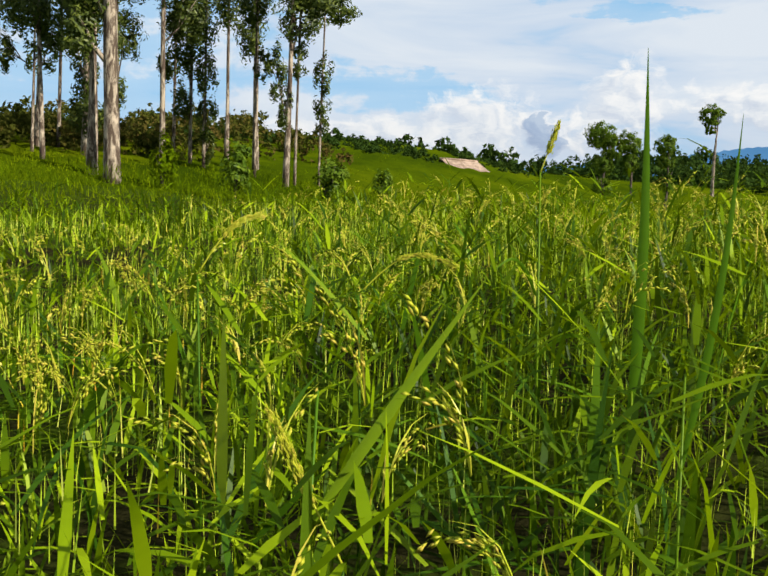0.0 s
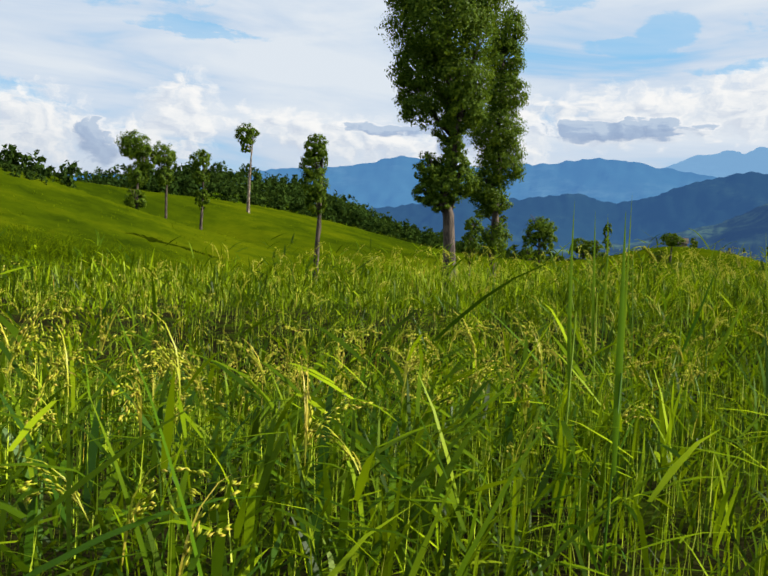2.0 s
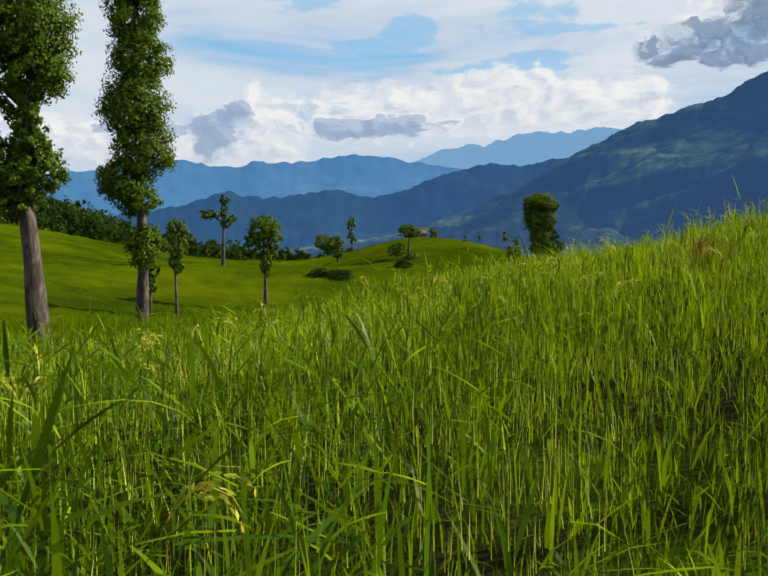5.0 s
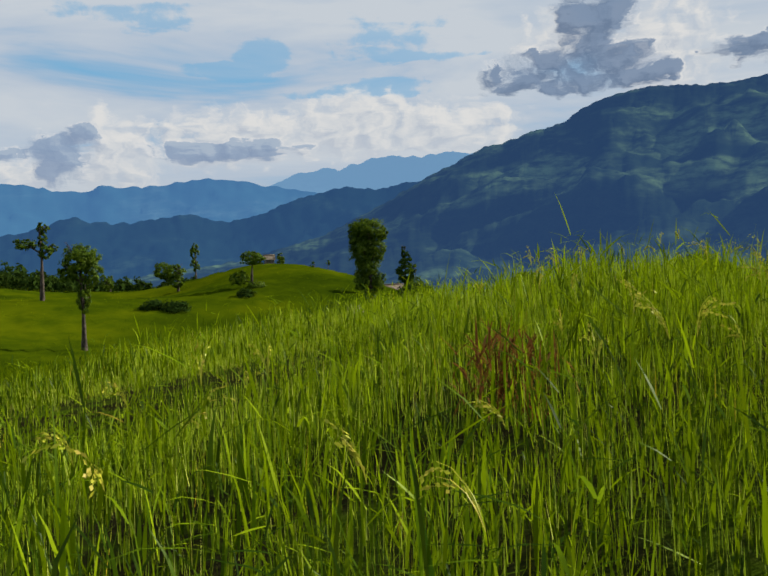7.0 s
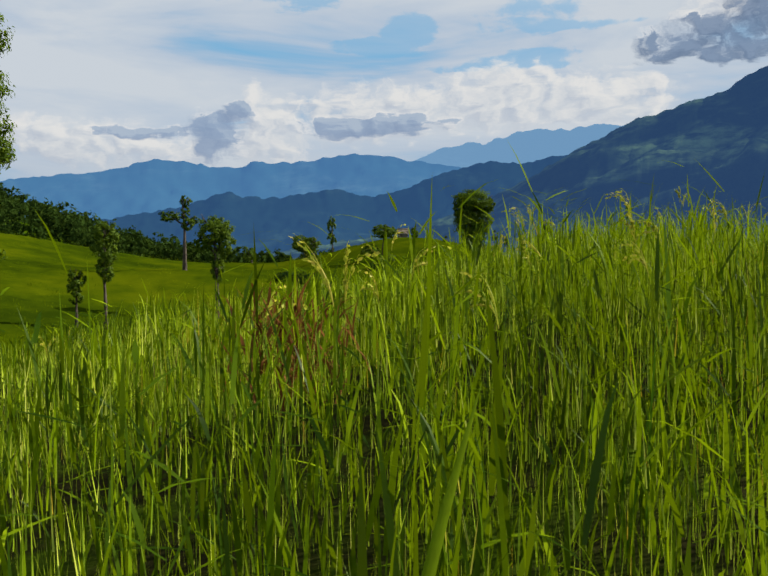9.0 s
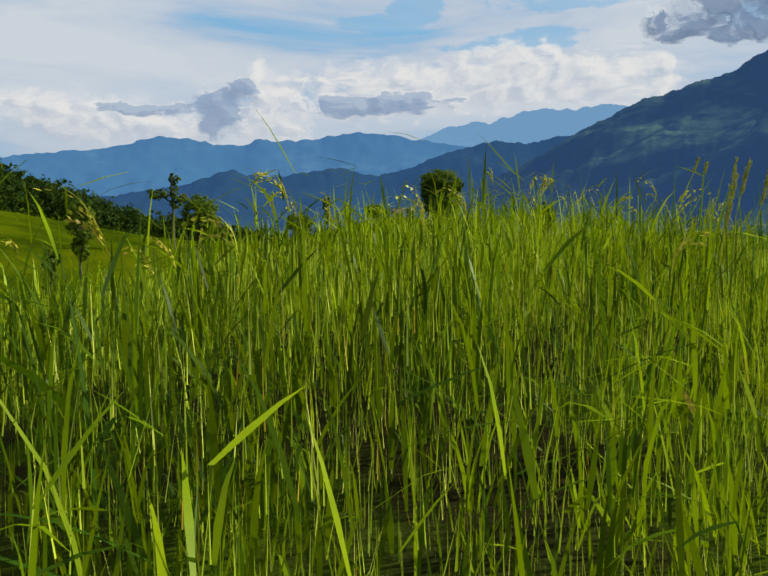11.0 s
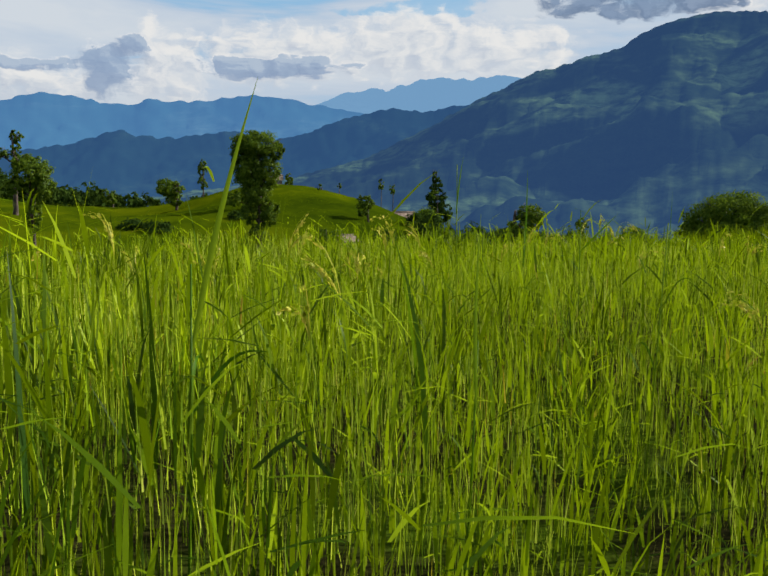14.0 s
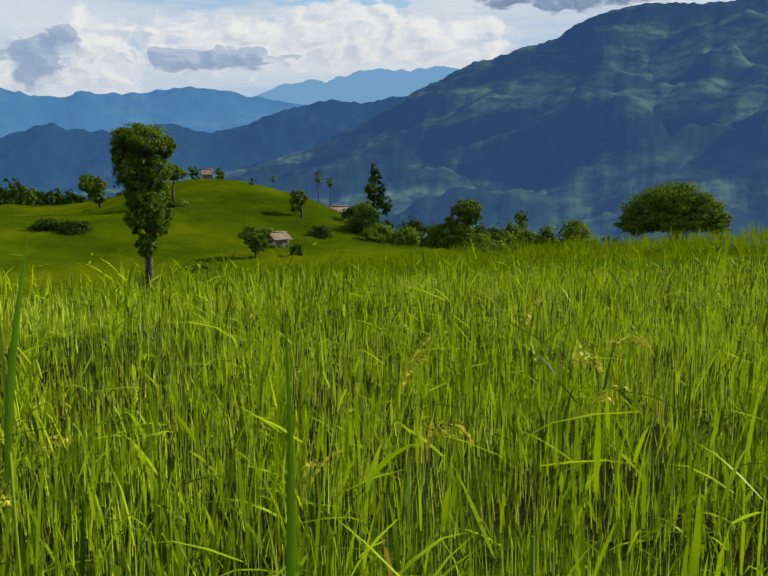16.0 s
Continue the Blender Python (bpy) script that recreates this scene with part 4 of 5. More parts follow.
def rice_band(name, label, seed, band, clumps, per, high, length, width, segs, tilt, bend, mat, spread, broken=0.14, tall_share=0.012, xr=(-99, 999)):
    rng = np.random.default_rng(seed)
    cx, cy, _ = scatter(rng, band, clumps)
    cx, cy = cx[(cx > xr[0]) & (cx < xr[1])], cy[(cx > xr[0]) & (cx < xr[1])]
    n = len(cx) * per
    x = np.repeat(cx, per) + rng.normal(0, spread, n)
    y = np.repeat(cy, per) + rng.normal(0, spread, n)
    lean = np.repeat(rng.uniform(0, 6.283, len(cx)), per)
    tall = np.repeat(rng.normal(0.95, 0.09, len(cx)), per)
    turn = lean + rng.normal(0, 1.5, n)
    high = rng.uniform(high[0], high[1], n)
    length = rng.uniform(*length, n)
    # the crop is looser and more tangled near the start of the path
    loose = (1 - ramp01(x, 11, 19)) * ramp01(way_distance(x, y), 0.2, 0.6)
    t = np.abs(rng.normal(0, tilt, n)) * (1 + 1.5 * loose) + 0.03
    bnd = np.abs(rng.normal(0, bend, n)) + 0.05
    # broader leaves there too
    w = rng.uniform(*width, n) * (1 + 0.4 * (1 - ramp01(x, 11, 18)) * ramp01(way_distance(x, y), 0.3, 1.0))
    # leaves that hang, broken or drooping
    hang = rng.random(n) < broken * (1 + 1.3 * loose)
    t = np.where(hang, rng.uniform(0.7, 1.7, n), t)
    high = np.where(hang, high + 0.25, high)
    bnd = np.where(hang, rng.uniform(0.2, 1.2, n), bnd)
    # a few stand above the rest
    up = (rng.random(n) < tall_share * (1 + 3.0 * ramp01(x, 22, 24) * (1 - ramp01(x, 27, 29)))) & (way_distance(x, y) > 0.6)
    length = np.where(up, length * 1.5, length)
    bnd = np.where(up, bnd * 0.3, bnd)
    t = np.where(up, t * 0.5, t)
    # trodden along the footpath
    d = way_distance(x, y)
    tread = 0.8 + 0.2 * ramp01(d, 0.15, 0.75)
    z = land(x, y) + high * tall * tread
    length = length * tall * tread
    v, q, tr = blades(rng, x, y, z, length, w, t, bnd, turn, segs)
    return tagged(part(name, blade_mesh(name, v, q, tr), mat), label, "rice", kind="stuff")


rice_band("rice_crop", "dense green upland rice leaves beside the path", 101, (0.0, 2.6), 30, 17, (0.05, 0.76), (0.12, 0.3), (0.006, 0.016), 3, 0.2, 0.5, RICE, 0.05, 0.2)
rice_band("rice_crop", "dense green upland rice leaves beyond the path", 102, (2.6, 6.0), 20, 15, (0.3, 0.82), (0.12, 0.28), (0.009, 0.018), 3, 0.2, 0.5, RICE, 0.06, 0.2)
rice_band("rice_leaves", "broad bent green rice leaves in the crop", 106, (1.0, 5.0), 11, 4, (0.3, 0.74), (0.25, 0.5), (0.011, 0.02), 5, 0.45, 1.0, RICE_BROAD_SHADED, 0.05, 0.1, 0.0, (-5, 15))
rice_band("rice_leaves", "broad upright bright green rice leaves in the crop", 108, (0.45, 4.0), 2, 3, (0.3, 0.62), (0.25, 0.45), (0.011, 0.019), 5, 0.16, 0.5, RICE, 0.05, 0.05, 0.0, (15, 60))
rice_band("rice_leaves", "tall broad dark green rice leaves beside the path", 109, (0.6, 1.5), 2.6, 3, (0.25, 0.5), (0.45, 0.72), (0.014, 0.024), 5, 0.13, 0.4, RICE_BROAD_SHADED, 0.05, 0.06, 0.0, (-5, 14))
rice_band("rice_leaves", "tall broad green rice leaves beside the path", 110, (0.6, 1.6), 2.0, 3, (0.25, 0.5), (0.45, 0.7), (0.013, 0.021), 5, 0.12, 0.4, RICE_BROAD_SHADED, 0.05, 0.05, 0.0, (17, 29))
rice_band("rice_crop", "green rice crop farther into the field", 103, (6.0, 14.0), 7.5, 13, (0.5, 0.84), (0.12, 0.28), (0.014, 0.026), 2, 0.24, 0.5, RICE, 0.08, 0.2)
rice_band("rice_crop", "green rice crop across the field", 104, (14.0, 45.0), 1.9, 11, (0.45, 0.8), (0.2, 0.4), (0.035, 0.065), 1, 0.3, 0.5, RICE_FAR, 0.16)
rice_band("rice_crop", "short green rice tips on the far slopes", 105, (45.0, 160.0), 0.13, 9, (0.6, 0.74), (0.14, 0.3), (0.06, 0.12), 1, 0.4, 0.5, RICE_FAR, 0.5, 0.1, 0.0)


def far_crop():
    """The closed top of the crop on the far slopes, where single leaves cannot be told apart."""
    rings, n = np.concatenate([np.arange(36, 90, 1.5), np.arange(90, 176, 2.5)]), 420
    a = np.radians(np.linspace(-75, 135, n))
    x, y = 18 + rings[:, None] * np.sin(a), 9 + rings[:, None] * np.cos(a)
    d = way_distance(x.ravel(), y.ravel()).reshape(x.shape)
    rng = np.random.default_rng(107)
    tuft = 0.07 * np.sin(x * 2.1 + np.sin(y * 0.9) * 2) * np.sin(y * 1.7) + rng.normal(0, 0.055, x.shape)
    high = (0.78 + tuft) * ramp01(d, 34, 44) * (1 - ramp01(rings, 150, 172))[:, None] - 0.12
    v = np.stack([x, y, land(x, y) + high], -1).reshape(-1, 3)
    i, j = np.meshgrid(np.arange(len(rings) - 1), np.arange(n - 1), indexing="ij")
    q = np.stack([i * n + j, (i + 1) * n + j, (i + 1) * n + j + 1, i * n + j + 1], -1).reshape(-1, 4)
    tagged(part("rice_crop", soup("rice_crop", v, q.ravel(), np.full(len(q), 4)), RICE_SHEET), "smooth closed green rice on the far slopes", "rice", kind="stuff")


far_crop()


def stems(seed, band, density, low, high, length, width, lean, label):
    """Thin upright stalks and leaf tips, the light they catch put into their pale colour."""
    rng = np.random.default_rng(seed)
    x, y, d = scatter(rng, band, density)
    few = 0.15 if band[0] < 1 else 0.32
    keep = rng.random(len(x)) < few + 0.1 * ramp01(x, 8, 13) + 0.25 * ramp01(x, 15, 22) + 0.4 * ramp01(x, 23, 28)
    x, y, d = x[keep], y[keep], d[keep]
    n = len(x)
    # they show from lower down towards the far end of the path
    deep = ramp01(x, 9, 22)
    base = rng.uniform(np.minimum(low + 0.46 * (1 - deep), high - 0.2), high, n)
    patch = 0.85 + 0.1 * np.sin(x * 1.7 + 2 * np.sin(y * 1.1)) * np.sin(y * 1.9)
    tread = 0.82 + 0.18 * ramp01(d, 0.15, 0.75)
    v, q, t = blades(rng, x, y, land(x, y) + base * patch * tread, rng.uniform(*length, n), rng.uniform(*width, n), np.abs(rng.normal(0, lean, n)), np.abs(rng.normal(0, 0.18, n)), rng.uniform(0, 6.283, n), 1)
    tagged(part("rice_stems", blade_mesh("rice_stems", v, q, t), RICE_STEM), label, "rice", kind="stuff")


stems(111, (0.15, 2.6), 1000, 0.02, 0.86, (0.08, 0.2), (0.0045, 0.009), 0.12, "pale green upright rice stalks standing beside the path")
stems(112, (2.6, 6.0), 560, 0.35, 0.9, (0.08, 0.2), (0.006, 0.011), 0.13, "pale green upright rice stalks in the crop")
stems(113, (6.0, 14.0), 170, 0.55, 0.92, (0.1, 0.2), (0.01, 0.017), 0.15, "pale green upright rice stalks farther off")


def panicle_arrays(rng, x, y, z, length, tilt, bend, turn, grains, plump=True):
    """Drooping ears: a thin stalk and grains hung along it."""
    v, q, t = blades(rng, x, y, z, length, np.full(len(x), 0.0035), tilt, bend, turn, 5)
    n = len(x)
    s = rng.uniform(0.3, 1.0, (n, grains))
    fine = np.linspace(0, 1, 13)
    ang = tilt[:, None] + bend[:, None] * fine ** 1.6
    step = length[:, None] / 12
    r = np.concatenate([np.zeros((n, 1)), np.cumsum(np.sin(ang[:, :-1]) * step, 1)], 1)
    h = np.concatenate([np.zeros((n, 1)), np.cumsum(np.cos(ang[:, :-1]) * step, 1)], 1)
    k = s * 12
    i = np.minimum(k.astype(int), 11)
    f = k - i
    rows = np.arange(n)[:, None]
    rr = r[rows, i] * (1 - f) + r[rows, i + 1] * f
    hh = h[rows, i] * (1 - f) + h[rows, i + 1] * f
    a = ang[rows, i]
    c, sn = np.cos(turn)[:, None], np.sin(turn)[:, None]
    p = np.stack([x[:, None] + rr * c, y[:, None] + rr * sn, z[:, None] + hh], -1) + rng.normal(0, 0.0026, (n, grains, 3)) + np.array([0, 0, -0.004])
    way = np.stack([np.sin(a) * c, np.sin(a) * sn, np.cos(a)], -1) + rng.normal(0, 0.2, (n, grains, 3))
    way /= np.linalg.norm(way, axis=-1, keepdims=True)
    p, way = p.reshape(-1, 3), way.reshape(-1, 3)
    side = np.cross(way, rng.normal(size=way.shape))
    side /= np.linalg.norm(side, axis=1, keepdims=True)
    up = np.cross(side, way)
    gl, gw = 0.0085, 0.0028
    if not plump:
        gv = np.stack([p - way * gl * 1.2, p + side * gw * 1.9, p + way * gl * 1.2, p - side * gw * 1.9], 1).reshape(-1, 3)
        b = np.arange(len(p))[:, None] * 4
        return (v, q, t), (gv, np.concatenate([b + [0, 1, 2], b + [0, 2, 3]], 1).reshape(-1, 3))
    gv = np.stack([p - way * gl, p + side * gw, p - side * gw * 0.5 + up * gw, p - side * gw * 0.5 - up * gw, p + way * gl], 1).reshape(-1, 3)
    b = np.arange(len(p))[:, None] * 5
    faces = np.concatenate([b + f3 for f3 in ([0, 2, 1], [0, 3, 2], [0, 1, 3], [4, 1, 2], [4, 2, 3], [4, 3, 1])], 1).reshape(-1, 3)
    return (v, q, t), (gv, faces)


def panicles(seed, band, density, xr, label, grains=13):
    """Ears: several drooping branches, hung with grain, from one stalk."""
    rng = np.random.default_rng(seed)
    x, y, d = scatter(rng, band, density)
    keep = (x > xr[0]) & (x < xr[1])
    x, y = x[keep], y[keep]
    n, k = len(x), 3
    z = land(x, y) + rng.uniform(0.74, 1.0, n)
    turn, tilt, bend = rng.uniform(0, 6.283, n), np.abs(rng.normal(0.15, 0.15, n)), rng.uniform(1.0, 2.5, n)
    m = n * k
    st, gr = panicle_arrays(rng, np.repeat(x, k), np.repeat(y, k), np.repeat(z, k), rng.uniform(0.12, 0.27, m), np.repeat(tilt, k) + np.abs(rng.normal(0, 0.12, m)), np.repeat(bend, k) * rng.uniform(0.8, 1.15, m), np.repeat(turn, k) + rng.normal(0, 0.3, m), grains, grains > 13)
    v = np.concatenate([st[0], gr[0]])
    tris = np.concatenate([st[2], gr[1] + len(st[0])])
    tagged(part("rice_ears", soup("rice_ears", v, np.concatenate([st[1].ravel(), tris.ravel()]), np.concatenate([np.full(len(st[1]), 4), np.full(len(tris), 3)])), GRAIN), label, "rice", kind="stuff")


panicles(121, (0.8, 2.6), 14, (-4, 12), "drooping yellow green rice ears in the crop", 14)
panicles(122, (2.6, 7.0), 11, (-5, 14), "ripening rice ears farther into the crop", 9)
panicles(123, (0.7, 4.0), 1.6, (12, 40), "few drooping green rice ears among leaves")


def blade_part(name, pts, width, mat, parent, fold=0.25):
    """A long leaf with a sunken midrib along points."""
    bm = bmesh.new()
    rows = []
    n = len(pts) - 1
    for i, p in enumerate(pts):
        s = i / n
        way = (pts[min(i + 1, n)] - pts[max(i - 1, 0)]).normalized()
        side = way.cross(Vector((0.3, 1.0, 0.2))).normalized()
        side = (side + Vector((0.35, -0.2, 0)) * (s - 0.4)).normalized()
        up = side.cross(way)
        w = width * 0.5 * (0.55 + 0.45 * min(1, s * 4)) * max(0.04, 1 - max(0, (s - 0.35) / 0.65) ** 1.6)
        rows.append([bm.verts.new(p - side * w + up * w * fold), bm.verts.new(p), bm.verts.new(p + side * w + up * w * fold)])
    for a, b in zip(rows, rows[1:]):
        for k in (0, 1):
            bm.faces.new((a[k], a[k + 1], b[k + 1], b[k])).smooth = True
    return part(name, bm, mat, parent)


def arc(a, b, sag, n=10):
    """Points from a to b that bow upwards, or out, on the way."""
    a, b = Vector(a), Vector(b)
    return [a.lerp(b, i / n) + Vector(sag) * math.sin(3.1416 * i / n) for i in range(n + 1)]


def rice_base(x, y, z, label, seed, name="rice_plant"):
    rng = np.random.default_rng(seed)
    z0 = float(land(x, y))
    th = thing(name, x, y, z0, label, "rice plant", "rice plants standing above the crop")
    h = max(0.15, z - z0)
    foot = Vector((rng.uniform(-0.06, 0.06), rng.uniform(-0.06, 0.06), -0.02))
    bm = bmesh.new()
    tube(bm, [foot, foot.lerp(Vector((0, 0, h)), 0.55) + Vector((0.01, 0.0, 0)), Vector((0, 0, h))], [0.0035, 0.003, 0.0022], 6)
    part("stem", bm, RICE_TALL, th)
    for _ in range(2):
        s = rng.uniform(0.3, 0.75)
        at = foot.lerp(Vector((0, 0, h)), s)
        turn = rng.uniform(0, 6.283)
        out = Vector((math.cos(turn), math.sin(turn), 0)) * rng.uniform(0.1, 0.25)
        blade_part("leaf", arc(at, at + out + Vector((0, 0, rng.uniform(0.02, 0.22))), (0, 0, 0.06), 8), rng.uniform(0.007, 0.012), RICE_TALL, th)
    return th, h, rng


def tall_leaf(base, tip, width, seed):
    th, h, rng = rice_base(*base, "tall green rice plant with one long pointed leaf", seed)
    t = Vector(tip) - Vector((base[0], base[1], base[2] - h))
    blade_part("leaf", arc((0, 0, h * 0.8), t, (rng.uniform(-0.015, 0.015), 0.0, 0.0), 12), width, RICE_TALL, th)
    return th


def tall_ear(base, tip, seed):
    th, h, rng = rice_base(*base, "rice plant with a ripening yellow green ear", seed)
    t = Vector(tip) - Vector((base[0], base[1], base[2] - h))
    run = Vector((t.x, t.y, 0)).length
    pts = arc((0, 0, h), t, (0, 0, run * 0.25 if t.z - h < run * 1.5 else 0.0), 12)
    bm = bmesh.new()
    tube(bm, pts, [0.002 - 0.0001 * i for i in range(13)], 5)
    for i in range(230):
        s = (0.42 + 0.58 * rng.random() ** 1.2) * 12
        k = min(11, int(s))
        p = pts[k].lerp(pts[k + 1], s - k) + Vector(rng.normal(0, 0.0038, 3))
        way = ((pts[k + 1] - pts[k]).normalized() + Vector(rng.normal(0, 0.13, 3))).normalized()
        side = way.orthogonal().normalized()
        up = way.cross(side)
        r, l = 0.0016, 0.008
        v = [bm.verts.new(p + q) for q in (-way * l, side * r, up * r, -side * r, -up * r, way * l)]
        for f in ((0, 2, 1), (0, 3, 2), (0, 4, 3), (0, 1, 4), (5, 1, 2), (5, 2, 3), (5, 3, 4), (5, 4, 1)):
            bm.faces.new([v[j] for j in f])
    part("ear", bm, GRAIN, th, "yellow green ear of grain")
    return th


tall_leaf((0.26, 2.55, 0.97), (0.25, 2.56, 1.76), .026, 300)
tall_leaf((0.20, 2.09, 1.10), (0.26, 2.07, 1.55), .014, 301)
tall_ear((0.08, 2.86, 1.49), (0.12, 2.85, 1.62), 302)
tall_ear((-0.38, 1.80, 0.86), (-0.49, 1.80, 1.08), 303)
tall_ear((-0.78, 2.65, 1.20), (-0.63, 2.69, 1.35), 304)
tall_ear((-0.39, 2.70, 1.16), (-0.15, 2.70, 1.24), 305)
tall_leaf((-0.43, 1.90, 1.09), (-0.18, 1.91, 1.27), .018, 306)
tall_ear((1.14, 2.88, 1.44), (1.16, 2.87, 1.93), 307)
tall_ear((1.06, 2.90, 1.43), (1.12, 2.89, 1.88), 308)
tall_leaf((2.04, 3.78, 1.47), (2.01, 3.79, 1.82), .008, 309)
tall_leaf((4.54, 4.73, 1.68), (4.53, 4.74, 2.01), 0.017, 310)
tall_leaf((4.68, 5.01, 1.78), (4.67, 5.03, 2.05), 0.011, 311)
tall_leaf((5.57, 5.80, 1.79), (5.54, 5.81, 2.10), 0.014, 312)
tall_leaf((5.51, 5.60, 1.60), (5.50, 5.60, 2.16), 0.011, 313)
tall_ear((7.18, 5.74, 2.06), (7.24, 5.66, 2.13), 314)
tall_leaf((6.27, 6.42, 1.95), (6.25, 6.42, 2.15), 0.013, 315)
tall_ear((6.49, 6.46, 1.99), (6.62, 6.42, 1.93), 316)
tall_leaf((7.05, 6.02, 1.74), (7.00, 6.07, 2.11), 0.011, 317)
tall_leaf((9.43, 7.15, 1.95), (9.54, 7.11, 2.24), 0.028, 318)
tall_leaf((9.96, 6.97, 1.93), (9.90, 7.02, 2.19), 0.020, 319)
tall_leaf((9.70, 6.66, 1.78), (9.72, 6.65, 2.01), 0.034, 320)
tall_leaf((23.41, 9.16, 2.82), (23.38, 9.18, 3.09), .009, 321)
tall_leaf((23.68, 9.09, 2.98), (23.70, 9.08, 3.13), .006, 322)
tall_ear((24.04, 8.84, 2.90), (24.07, 8.80, 3.12), 323)
tall_ear((24.08, 8.78, 2.83), (24.11, 8.73, 3.11), 324)
tall_ear((24.10, 8.93, 2.66), (24.19, 8.89, 3.08), 325)
tall_ear((24.14, 8.94, 2.70), (24.21, 8.90, 3.15), 326)
tall_leaf((25.36, 8.91, 2.87), (25.34, 8.95, 3.13), 0.017, 327)
tall_leaf((25.27, 9.48, 2.80), (25.31, 9.46, 3.26), 0.018, 328)
tall_ear((25.92, 9.31, 3.04), (25.93, 9.29, 3.44), 329)
tall_leaf((25.24, 9.38, 2.92), (25.38, 9.30, 3.23), 0.015, 330)
tall_leaf((25.23, 9.61, 2.89), (25.25, 9.60, 3.26), 0.014, 331)
tall_leaf((25.41, 9.26, 2.81), (25.37, 9.30, 3.13), 0.017, 332)
tall_leaf((25.60, 9.22, 2.78), (25.57, 9.25, 3.16), 0.018, 333)
tall_ear((25.78, 9.73, 3.16), (25.83, 9.70, 3.31), 334)
tall_ear((25.84, 9.68, 3.16), (25.87, 9.66, 3.28), 335)
tall_leaf((26.70, 9.88, 2.86), (26.60, 9.96, 3.32), 0.013, 336)
tall_leaf((27.93, 10.43, 3.00), (28.05, 10.33, 3.43), .016, 337)
tall_leaf((28.52, 10.00, 2.79), (28.52, 10.00, 3.12), .014, 338)
tall_leaf((29.82, 9.90, 3.08), (29.82, 9.89, 3.21), .006, 339)
tall_leaf((30.95, 11.04, 2.99), (30.95, 11.03, 3.34), .016, 340)
tall_leaf((30.97, 10.71, 3.11), (31.04, 10.52, 3.10), .016, 341)
tall_leaf((30.82, 11.42, 3.37), (30.86, 11.40, 3.43), .012, 342)
tall_leaf((19.93, 8.18, 2.14), (20.05, 7.94, 2.38), .022, 343)
tall_leaf((19.60, 8.86, 2.26), (19.68, 8.77, 2.56), .026, 344)
tall_leaf((6.62, 6.08, 1.57), (6.83, 5.97, 1.90), .022, 345)
tall_leaf((6.68, 6.28, 1.67), (6.82, 6.20, 1.92), .02, 346)
tall_leaf((2.73, 4.68, 1.55), (2.88, 4.63, 1.80), .016, 347)

# a dead, rust brown clump in the crop
_dead = thing("dead_clump", 20.85, 10.57, float(land(20.85, 10.57)), "rust brown withered clump standing in green rice", "dried plant")
_g = np.random.default_rng(501)
for _n in range(3):
    _k = 75
    _v, _q, _t = blades(_g, _g.normal(0, 0.11, _k), _g.normal(0, 0.11, _k), _g.uniform(0.42, 0.8, _k), _g.uniform(0.14, 0.26, _k), _g.uniform(0.008, 0.017, _k), _g.uniform(0.1, 0.9, _k), _g.uniform(0.4, 2.0, _k), _g.uniform(0, 6.283, _k), 4)
    part("withered_leaves", blade_mesh("withered_leaves", _v, _q, _t), DEAD, _dead)


# ---- huts, log ----
def box(bm, x0, x1, y0, y1, z0, z1):
    v = [bm.verts.new(p) for p in ((x0, y0, z0), (x1, y0, z0), (x1, y1, z0), (x0, y1, z0), (x0, y0, z1), (x1, y0, z1), (x1, y1, z1), (x0, y1, z1))]
    for f in ((3, 2, 1, 0), (4, 5, 6, 7), (0, 1, 5, 4), (1, 2, 6, 5), (2, 3, 7, 6), (3, 0, 4, 7)):
        bm.faces.new([v[k] for k in f])


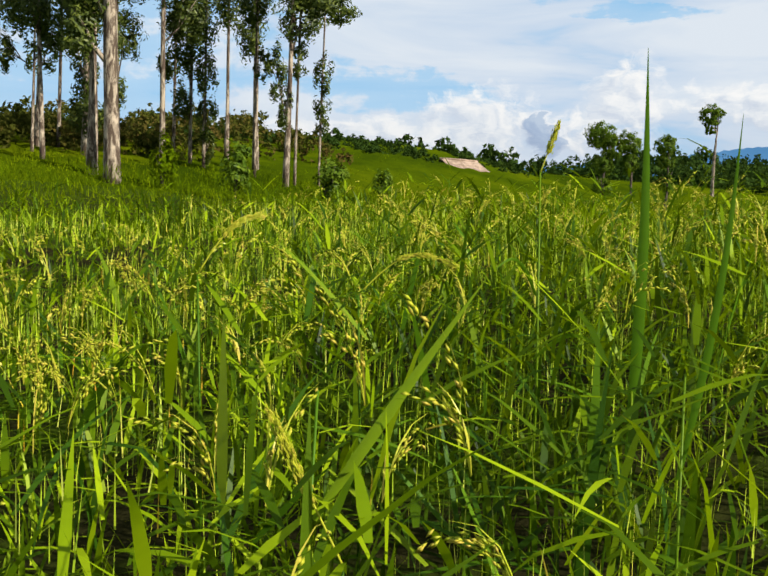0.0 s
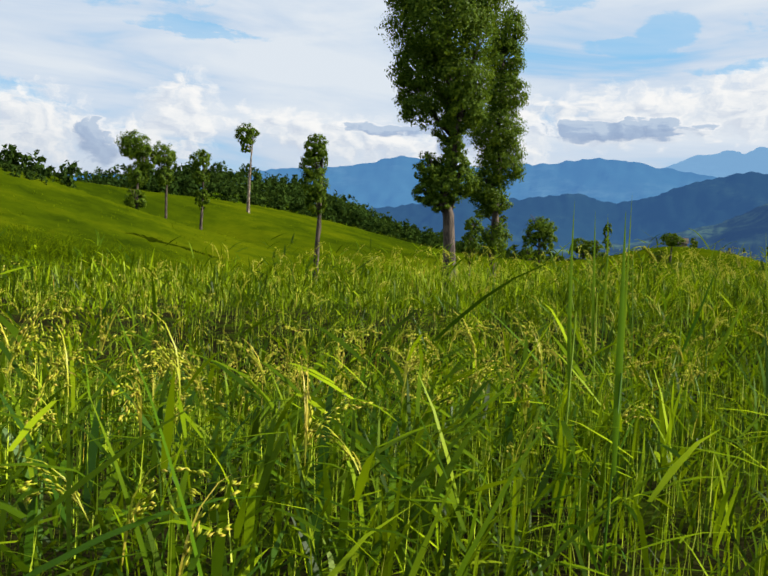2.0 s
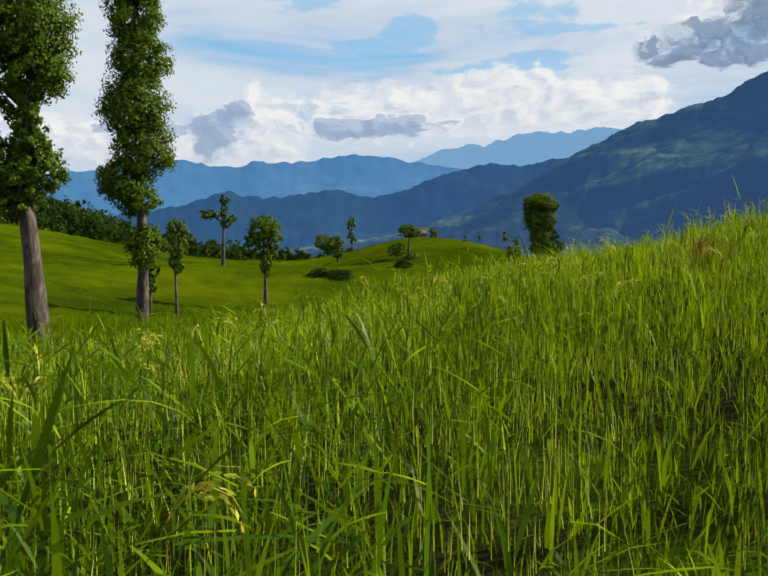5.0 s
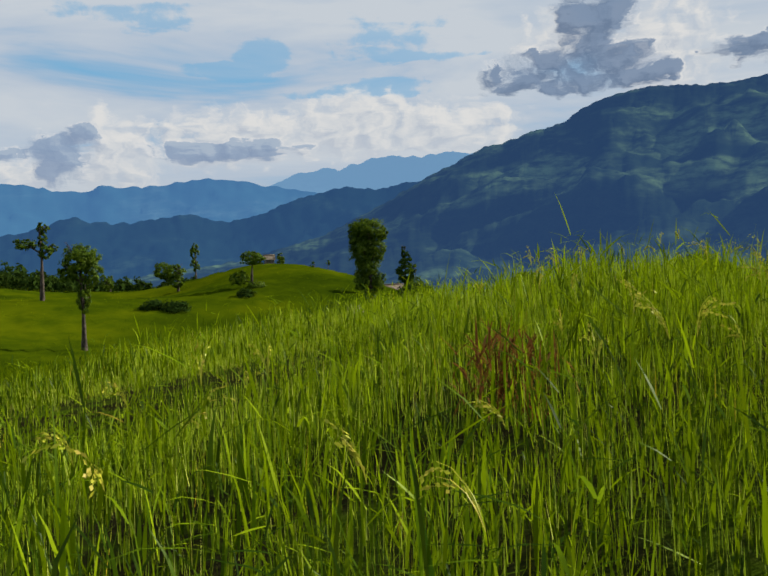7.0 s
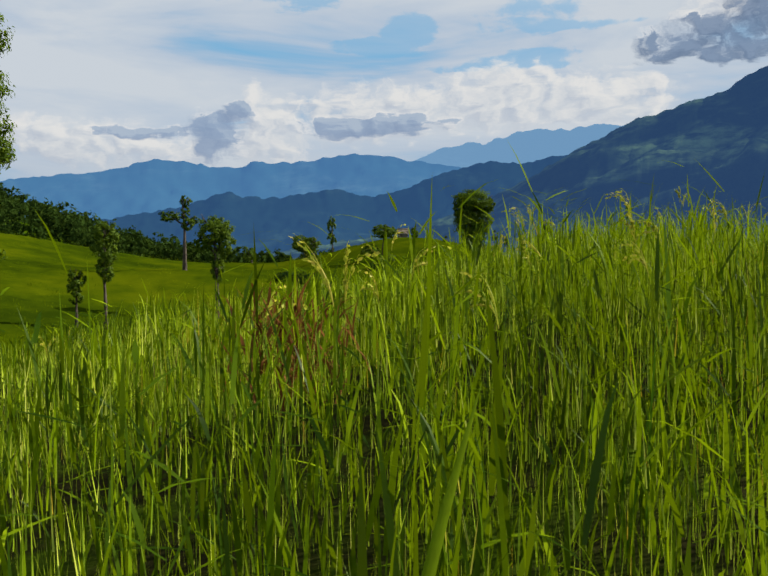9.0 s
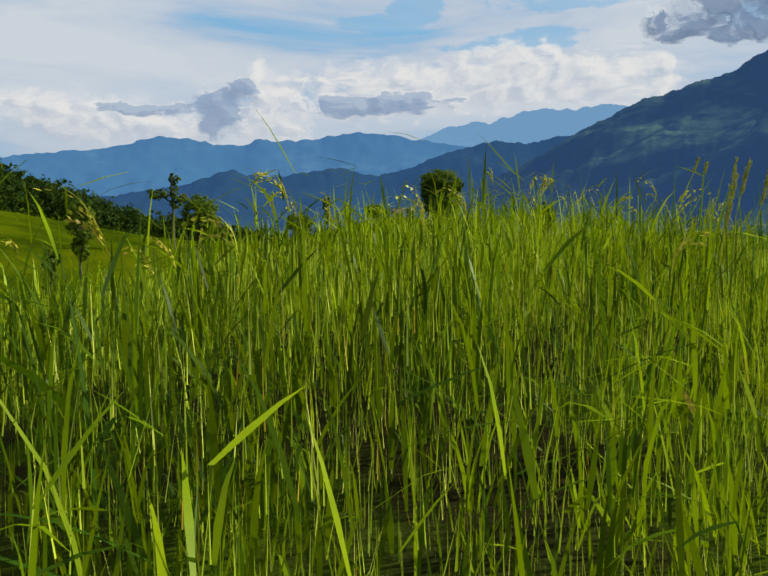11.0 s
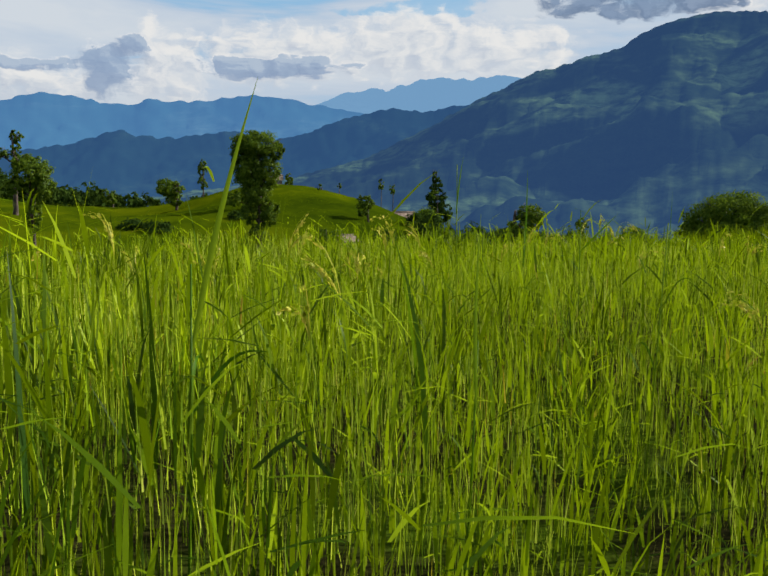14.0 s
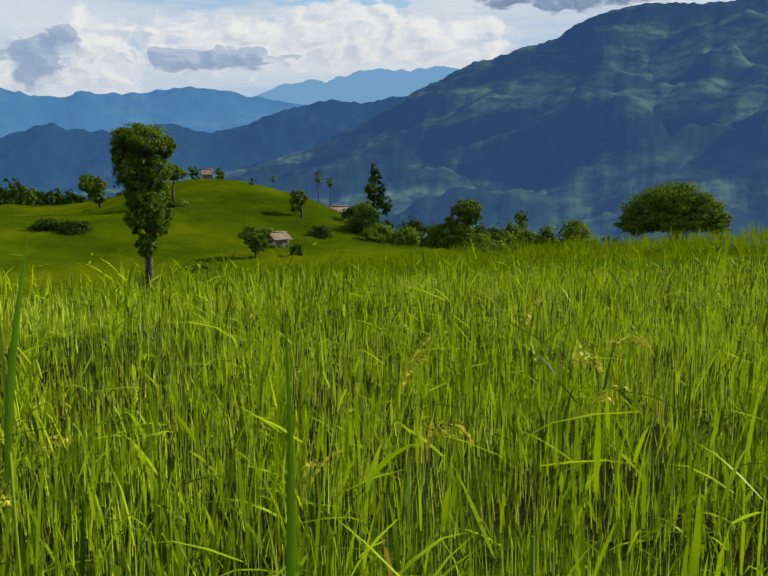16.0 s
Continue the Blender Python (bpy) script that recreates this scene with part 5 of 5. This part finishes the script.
def hut(x, y, rz, wide, deep, eave, ridge, label, roof_mat, walls=False, sink=0.0, seed=1, name="hut"):
    """A field hut: posts, a raised floor, a roof in shaggy layers and perhaps plank walls."""
    rng = np.random.default_rng(seed)
    th = thing(name, x, y, float(land(x, y)) - sink, label, "hut", rz=rz)
    for sx in (-1, 1):
        for sy in (-1, 1):
            bm = bmesh.new()
            px, py = sx * wide * 0.42, sy * deep * 0.42
            tube(bm, [(px, py, -0.3), (px + rng.uniform(-0.03, 0.03), py, eave * 0.5), (px, py, eave + 0.1)], [0.07, 0.065, 0.06], 8)
            part("post", bm, WOOD, th)
    bm = bmesh.new()
    for i in range(7):
        a = -wide * 0.45 + i * wide * 0.9 / 7
        box(bm, a, a + wide * 0.9 / 7 - 0.02, -deep * 0.45, deep * 0.45, eave * 0.3, eave * 0.3 + 0.04)
    part("floor", bm, WOOD, th)
    if walls:
        for sy in (-1, 1):
            bm = bmesh.new()
            for i in range(9):
                a = -wide * 0.42 + i * wide * 0.84 / 9
                box(bm, a + 0.01, a + wide * 0.84 / 9 - 0.01, sy * deep * 0.4 - 0.015, sy * deep * 0.4 + 0.015 + 0.01 * (i % 2), eave * 0.3, eave * (0.98 - rng.uniform(0, 0.06)))
            part("wall", bm, WOOD, th)
    for sy in (-1, 1):
        bm = bmesh.new()
        rows, cols = 4, 14
        for r in range(rows):
            lo, hi = r / rows, (r + 1.35) / rows
            for c in range(cols):
                a = -wide * 0.6 + c * wide * 1.2 / cols
                b = a + wide * 1.2 / cols
                drop = rng.uniform(0.0, 0.09)
                pts = []
                for s, lift in ((hi if r < rows - 1 else 1.0, 0.02), (lo - drop, 0.045)):
                    yy = sy * deep * 0.62 * (1 - s)
                    zz = eave + (ridge - eave) * s + lift
                    pts.append((yy, zz))
                v = [bm.verts.new(q) for q in ((a, pts[0][0], pts[0][1]), (b, pts[0][0], pts[0][1]), (b, pts[1][0], pts[1][1]), (a, pts[1][0], pts[1][1]), (a, pts[1][0], pts[1][1] - 0.04), (b, pts[1][0], pts[1][1] - 0.04), (a, pts[0][0], pts[0][1] - 0.04), (b, pts[0][0], pts[0][1] - 0.04))]
                for f in ((0, 1, 2, 3), (3, 2, 5, 4), (6, 4, 5, 7), (0, 3, 4, 6), (1, 7, 5, 2)):
                    bm.faces.new([v[k] for k in f])
        roof = part("roof", bm, roof_mat, th)
    bm = bmesh.new()
    tube(bm, [(-wide * 0.62, 0, ridge + 0.04), (0, 0, ridge + 0.07), (wide * 0.62, 0, ridge + 0.04)], [0.09, 0.1, 0.09], 8)
    part("ridge_pole", bm, roof_mat, roof)
    return th


hut(95.6, 63.1, -15, 1.9, 1.7, 1.35, 2.0, "small field hut with a weathered grey thatched roof", STRAW, True, seed=1)
hut(125.6, 101.2, -40, 1.7, 1.6, 1.3, 2.1, "thatched hut with plank walls on the hilltop", STRAW, True, seed=2)
hut(123.2, 74.5, -62, 3.0, 2.4, 0.75, 1.5, "low house with a faded red roof beyond the hill", CLAY, True, 0.3, seed=3, name="house")
hut(7.5, 80.7, 28, 3.6, 3.4, 0.3, 1.35, "low hut with a pinkish weathered thatched roof on the crest", CLAY, True, 0.25, seed=4)

_log = thing("fallen_log", 82.2, 20.2, float(land(82.2, 20.2)), "bleached fallen tree trunk lying at the field edge", "log", rz=-80)
_b = bmesh.new()
tube(_b, [(-2.6, 0, 0.55), (-1.2, 0.05, 0.85), (0.3, -0.04, 1.05), (1.9, 0.0, 1.35)], [0.06, 0.1, 0.13, 0.15], 10)
part("trunk", _b, WOOD, _log)
_b = bmesh.new()
tube(_b, [(1.7, 0, 1.3), (1.8, 0.1, 0.8), (1.9, 0.1, 0.0)], [0.1, 0.09, 0.08], 8)
part("branch", _b, WOOD, _log)
